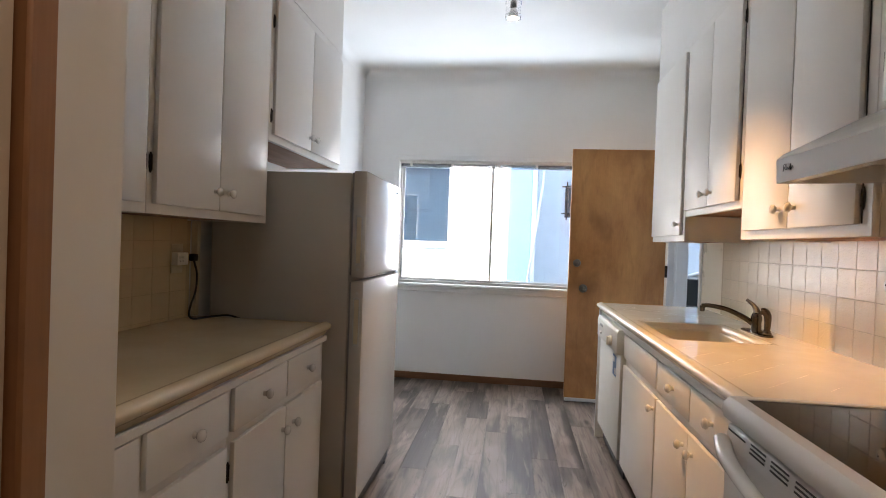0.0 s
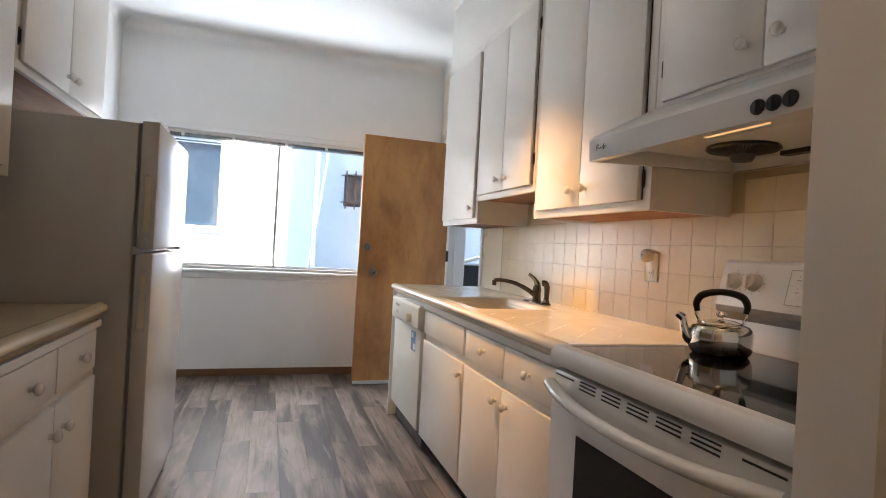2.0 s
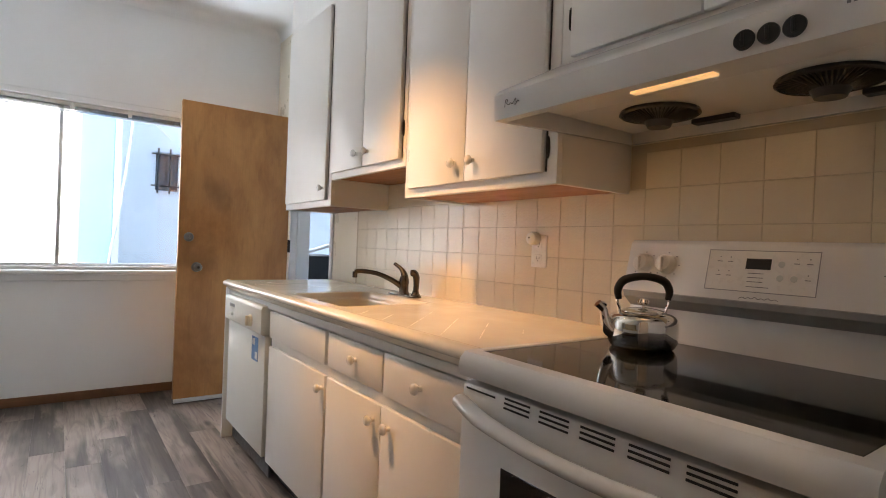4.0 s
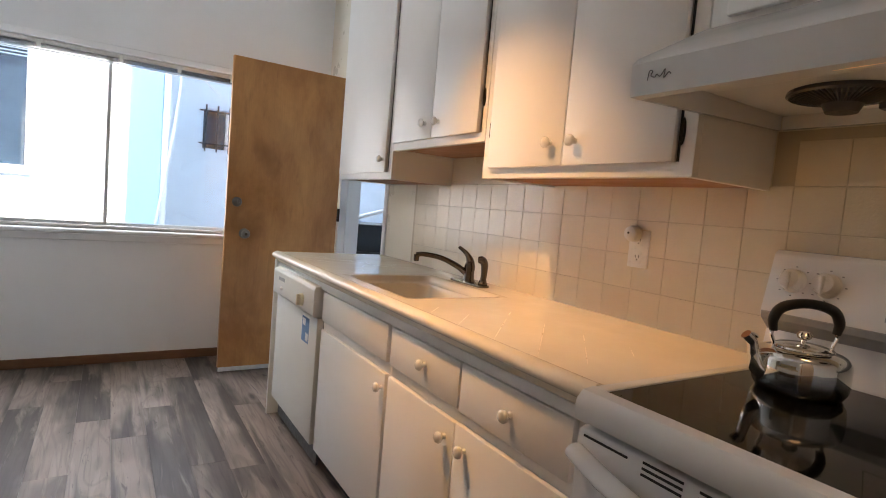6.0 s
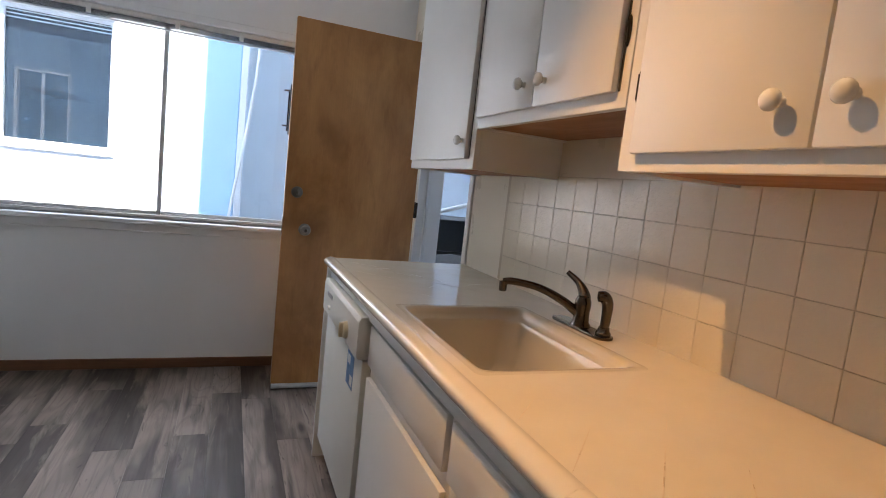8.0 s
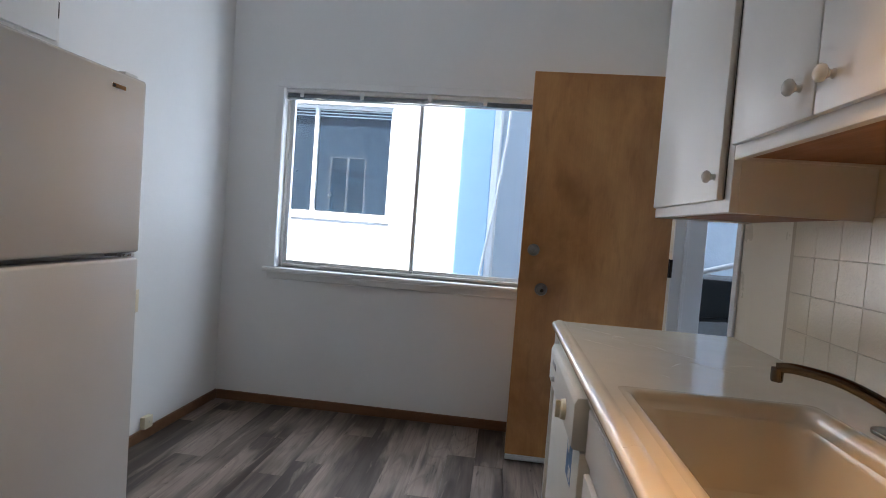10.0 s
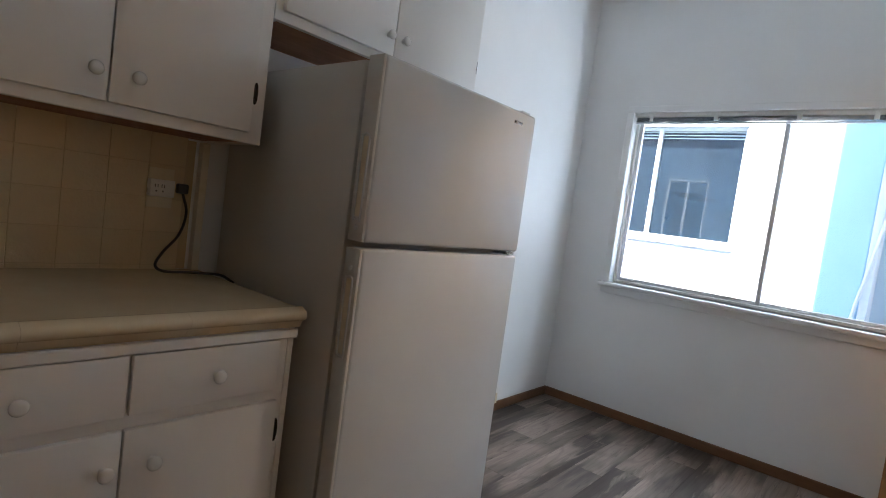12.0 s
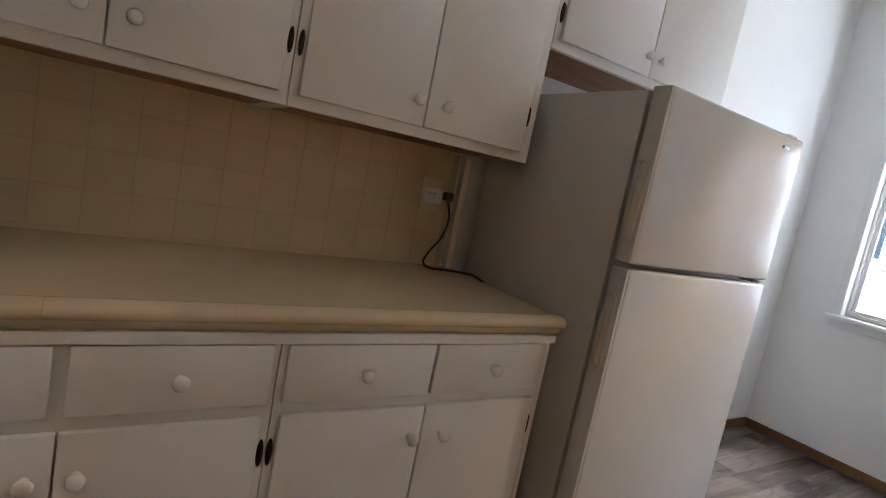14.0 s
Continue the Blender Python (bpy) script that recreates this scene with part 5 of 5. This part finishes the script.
part("cable", bm_tube([(-1.115, 1.45, 0.3), (-1.07, 1.45, 0.85), (-1.0, 1.45, 1.35), (-0.945, 1.45, 1.8), (-0.905, 1.45, 2.4), (-0.89, 1.45, 4.5)], 0.012, 10), WHITE_PLASTIC, nb, "loose white cable")
part("cable", bm_tube([(-0.80, GY + 0.02, 2.9), (-0.62, GY + 0.02, 2.52), (-0.40, GY + 0.02, 2.3)], 0.008, 8), WHITE_PLASTIC, nb)

own = thing("own_building", (0, 0.1, 3.0), "stucco building that holds the kitchen, blue shade painted in", "building")
O2X0, O2X1, O2Z0, O2Z1 = -3.40, -2.85, 1.05, 2.10
bm = bm_box(-9, O2X0, 0.03, 0.2, -3.0, 3.06)
bm = bm_box(O2X1, LX - T - 0.001, 0.03, 0.2, -3.0, 3.06, bm=bm)
bm = bm_box(O2X0, O2X1, 0.03, 0.2, -3.0, O2Z0, bm=bm)
bm = bm_box(O2X0, O2X1, 0.03, 0.2, O2Z1, 3.06, bm=bm)
part("facade", bm, OWN_STUCCO, own)
skin = bm_box(LX - T, WX0 - 0.03, 0.2005, 0.22, -3.0, 3.06)
skin = bm_box(WX1 + 0.03, T, 0.2005, 0.22, -3.0, 3.06, bm=skin)
skin = bm_box(WX0 - 0.03, WX1 + 0.03, 0.2005, 0.22, -3.0, WZ0 - 0.03, bm=skin)
part("facade", bm_box(WX0 - 0.03, WX1 + 0.03, 0.2005, 0.22, WZ1 + 0.03, 3.06, bm=skin), OWN_STUCCO, own)
w2 = part("window", bm_box(O2X0 + 0.001, O2X1 - 0.001, 0.10, 0.12, O2Z0, O2Z1), FACADE_GLASS, own)
bm = bm_box(O2X0 + 0.002, O2X0 + 0.035, 0.125, 0.19, O2Z0, O2Z1)
bm = bm_box(O2X1 - 0.035, O2X1 - 0.002, 0.125, 0.19, O2Z0, O2Z1, bm=bm)
bm = bm_box(O2X0 + 0.036, O2X1 - 0.036, 0.125, 0.19, O2Z1 - 0.035, O2Z1 - 0.001, bm=bm)
part("frame", bm_box((O2X0 + O2X1) / 2 - 0.015, (O2X0 + O2X1) / 2 + 0.015, 0.125, 0.19, O2Z0, O2Z1 - 0.036, bm=bm), WHITE_PLASTIC, w2)
part("roof", bm_box(-9.1, T, HALL_END - T, 0.215, 3.061, 3.16), ROOF, own)
# unseen block, added to keep the sun off the neighbour's right part
part("upper_storey", bm_box(-1.36, 9, -7, 0.22, 3.161, 8.0), OWN_STUCCO, own, "added unseen upper storey that shades the pier and grey wall")
part("overhang", bm_box(T + 0.01, 9, -7, 0.22, 2.75, 3.16), OWN_STUCCO, own)

# landing outside the back door
structure("landing", bm_box(T + 0.001, 3.0, -1.8, 1.2, -0.25, -0.03), CONCRETE, "grey concrete landing outside the back door", "pavement")
structure("lower_wall", bm_box(T + 0.001, 9, -7, -1.82, -3.0, 2.74), OWN_STUCCO, "wall beside the landing, in the same painted-in blue shade", "wall")
bag = thing("storage_bin", (0.55, 0.62, -0.03), "black covered bin standing on the landing", "bin")
part("bin_body", bm_prism([(0.30, -0.029), (1.15, -0.029), (1.20, 0.76), (0.26, 0.76)], 1, 0.45, 0.95, 0.01), DARKGREY, bag)
part("lid", bm_prism([(0.22, 0.762), (1.24, 0.762), (1.22, 0.98), (1.10, 1.02), (0.36, 1.02), (0.24, 0.98)], 1, 0.42, 0.98, 0.012), BLACK, bag, "black domed lid")
part("clear_bag", bm_prism([(0.28, 0.60), (1.00, 0.58), (1.02, 0.70), (0.6, 0.745), (0.3, 0.72)], 1, 0.39, 0.415), GREY, bag, "folded grey plastic")
rail = thing("stair_railing", (1.4, 1.25, -0.03), "white painted metal stair railing outside", "railing")
for k, (x, z) in enumerate(((0.75, 1.02), (1.5, 1.25), (2.2, 1.40))):
    part("post", bm_box(x - 0.02, x + 0.02, 1.13, 1.17, -0.03, z, 0.004), WHITE_PLASTIC, rail)
part("handrail", bm_tube([(0.55, 1.15, 0.98), (1.5, 1.15, 1.27), (2.5, 1.15, 1.55)], 0.022, 10), WHITE_PLASTIC, rail)
part("lower_rail", bm_tube([(0.55, 1.15, 0.80), (1.5, 1.15, 1.09), (2.5, 1.15, 1.37)], 0.015, 10), WHITE_PLASTIC, rail)

# ---- pieces: wall tiles and floor planks ----
P = 0.1125


def tile_mesh(s, pz, material):
    bm = bmesh.new()
    h, e, d, q = P / 2 - 0.0004, P / 2 - 0.0017, 0.0026, pz / P
    back = [bm.verts.new((0, y, z * q)) for y, z in ((-h, -h), (h, -h), (h, h), (-h, h))]
    mid = [bm.verts.new((s * d * 0.55, y, z * q)) for y, z in ((-h, -h), (h, -h), (h, h), (-h, h))]
    top_ = [bm.verts.new((s * d, y, z * q)) for y, z in ((-e, -e), (e, -e), (e, e), (-e, e))]
    for a, b in ((back, mid), (mid, top_)):
        for i in range(4):
            bm.faces.new((a[i], a[(i + 1) % 4], b[(i + 1) % 4], b[i]))
    bm.faces.new(top_)
    bmesh.ops.recalc_face_normals(bm, faces=bm.faces[:])
    return mesh_of("tile", bm, material, smooth=False)


def tile_field(name, x, s, y_from, y_to, z_from, z_to, parent_label, offset, rows, row0, pz=0.111, glaze=TILE, joint=GROUT):
    """A grout bed on the wall with its tiles on it."""
    bed = structure(name, bm_box(x + s * 0.0003, x + s * 0.0012, y_from, y_to, z_from, z_to), joint, parent_label, "tiles", smooth=False)
    me = tile_mesh(s, pz, glaze)
    k0 = math.ceil((y_to - offset) / P)
    places = []
    k = k0
    while offset + (k + 1) * P <= y_from + 0.012:
        for r in range(rows):
            places.append((x + s * 0.0013, offset + (k + 0.5) * P, row0 + (r + 0.5) * pz))
        k += 1
    pieces(me, "tile", bed, places)
    return bed


tile_field("backsplash_east", RX, -1, -1.53, BACK + 0.002, 0.912, 1.3475, "glossy cream square tiles above the worktop", -2.790, 4, 0.9030)
tile_field("backsplash_hood", RX, -1, -3.411, BACK + 0.002, 1.3485, 1.4845, "cream square tiles under the range hood", -2.790, 1, 1.3475)
tile_field("backsplash_west", LX, 1, -2.700, BACK + 0.002, 0.909, 1.3355, "cream square tiles above the long worktop", -3.291, 5, 0.813, 0.108, TILE_WEST, GROUT_WEST)
structure("tile_edge_strip", bm_box(LX + 0.0005, LX + 0.03, -2.665, -2.69, 0.9085, 1.3355, 0.002), PATCH, "cream painted wooden strip at the end of the tiles", "trim")

PW, PL = 0.15, 1.24
plank_meshes = {}


def plank_mesh(w, l):
    key = (round(w, 3), round(l, 3))
    if key not in plank_meshes:
        bm = bmesh.new()
        g, b = 0.0002, 0.0006
        lo = [bm.verts.new((x, y, -0.011)) for x, y in ((g, g), (w - g, g), (w - g, l - g), (g, l - g))]
        md = [bm.verts.new((x, y, -0.0012)) for x, y in ((g, g), (w - g, g), (w - g, l - g), (g, l - g))]
        hi = [bm.verts.new((x, y, 0.0)) for x, y in ((b, b), (w - b, b), (w - b, l - b), (b, l - b))]
        for p, q in ((lo, md), (md, hi)):
            for i in range(4):
                bm.faces.new((p[i], p[(i + 1) % 4], q[(i + 1) % 4], q[i]))
        bm.faces.new(hi)
        bmesh.ops.recalc_face_normals(bm, faces=bm.faces[:])
        plank_meshes[key] = mesh_of("plank", bm, PLANK, smooth=False)
    return plank_meshes[key]


rnd = random.Random(7)
ROW_ENDS = {-4: -0.493, -3: -0.895, -2: -0.727, -1: -1.572, 0: -1.014, 1: -1.273, 2: -0.915, 3: -0.436}
for row in range(-8, 11):
    x = -1.543 + row * PW
    x0, x1 = max(x, LX), min(x + PW, RX)
    y = ROW_ENDS.get(row, -rnd.random() * PL) - 6 * PL
    while y < 0:
        y0, y1 = max(y, HALL_END), min(y + PL, 0)
        if x1 - x0 > 0.01 and y1 - y0 > 0.02:
            ob = new("plank", plank_mesh(x1 - x0, y1 - y0))
            ob.parent = floor
            ob.location = (x0, y0, 0)
        y += PL
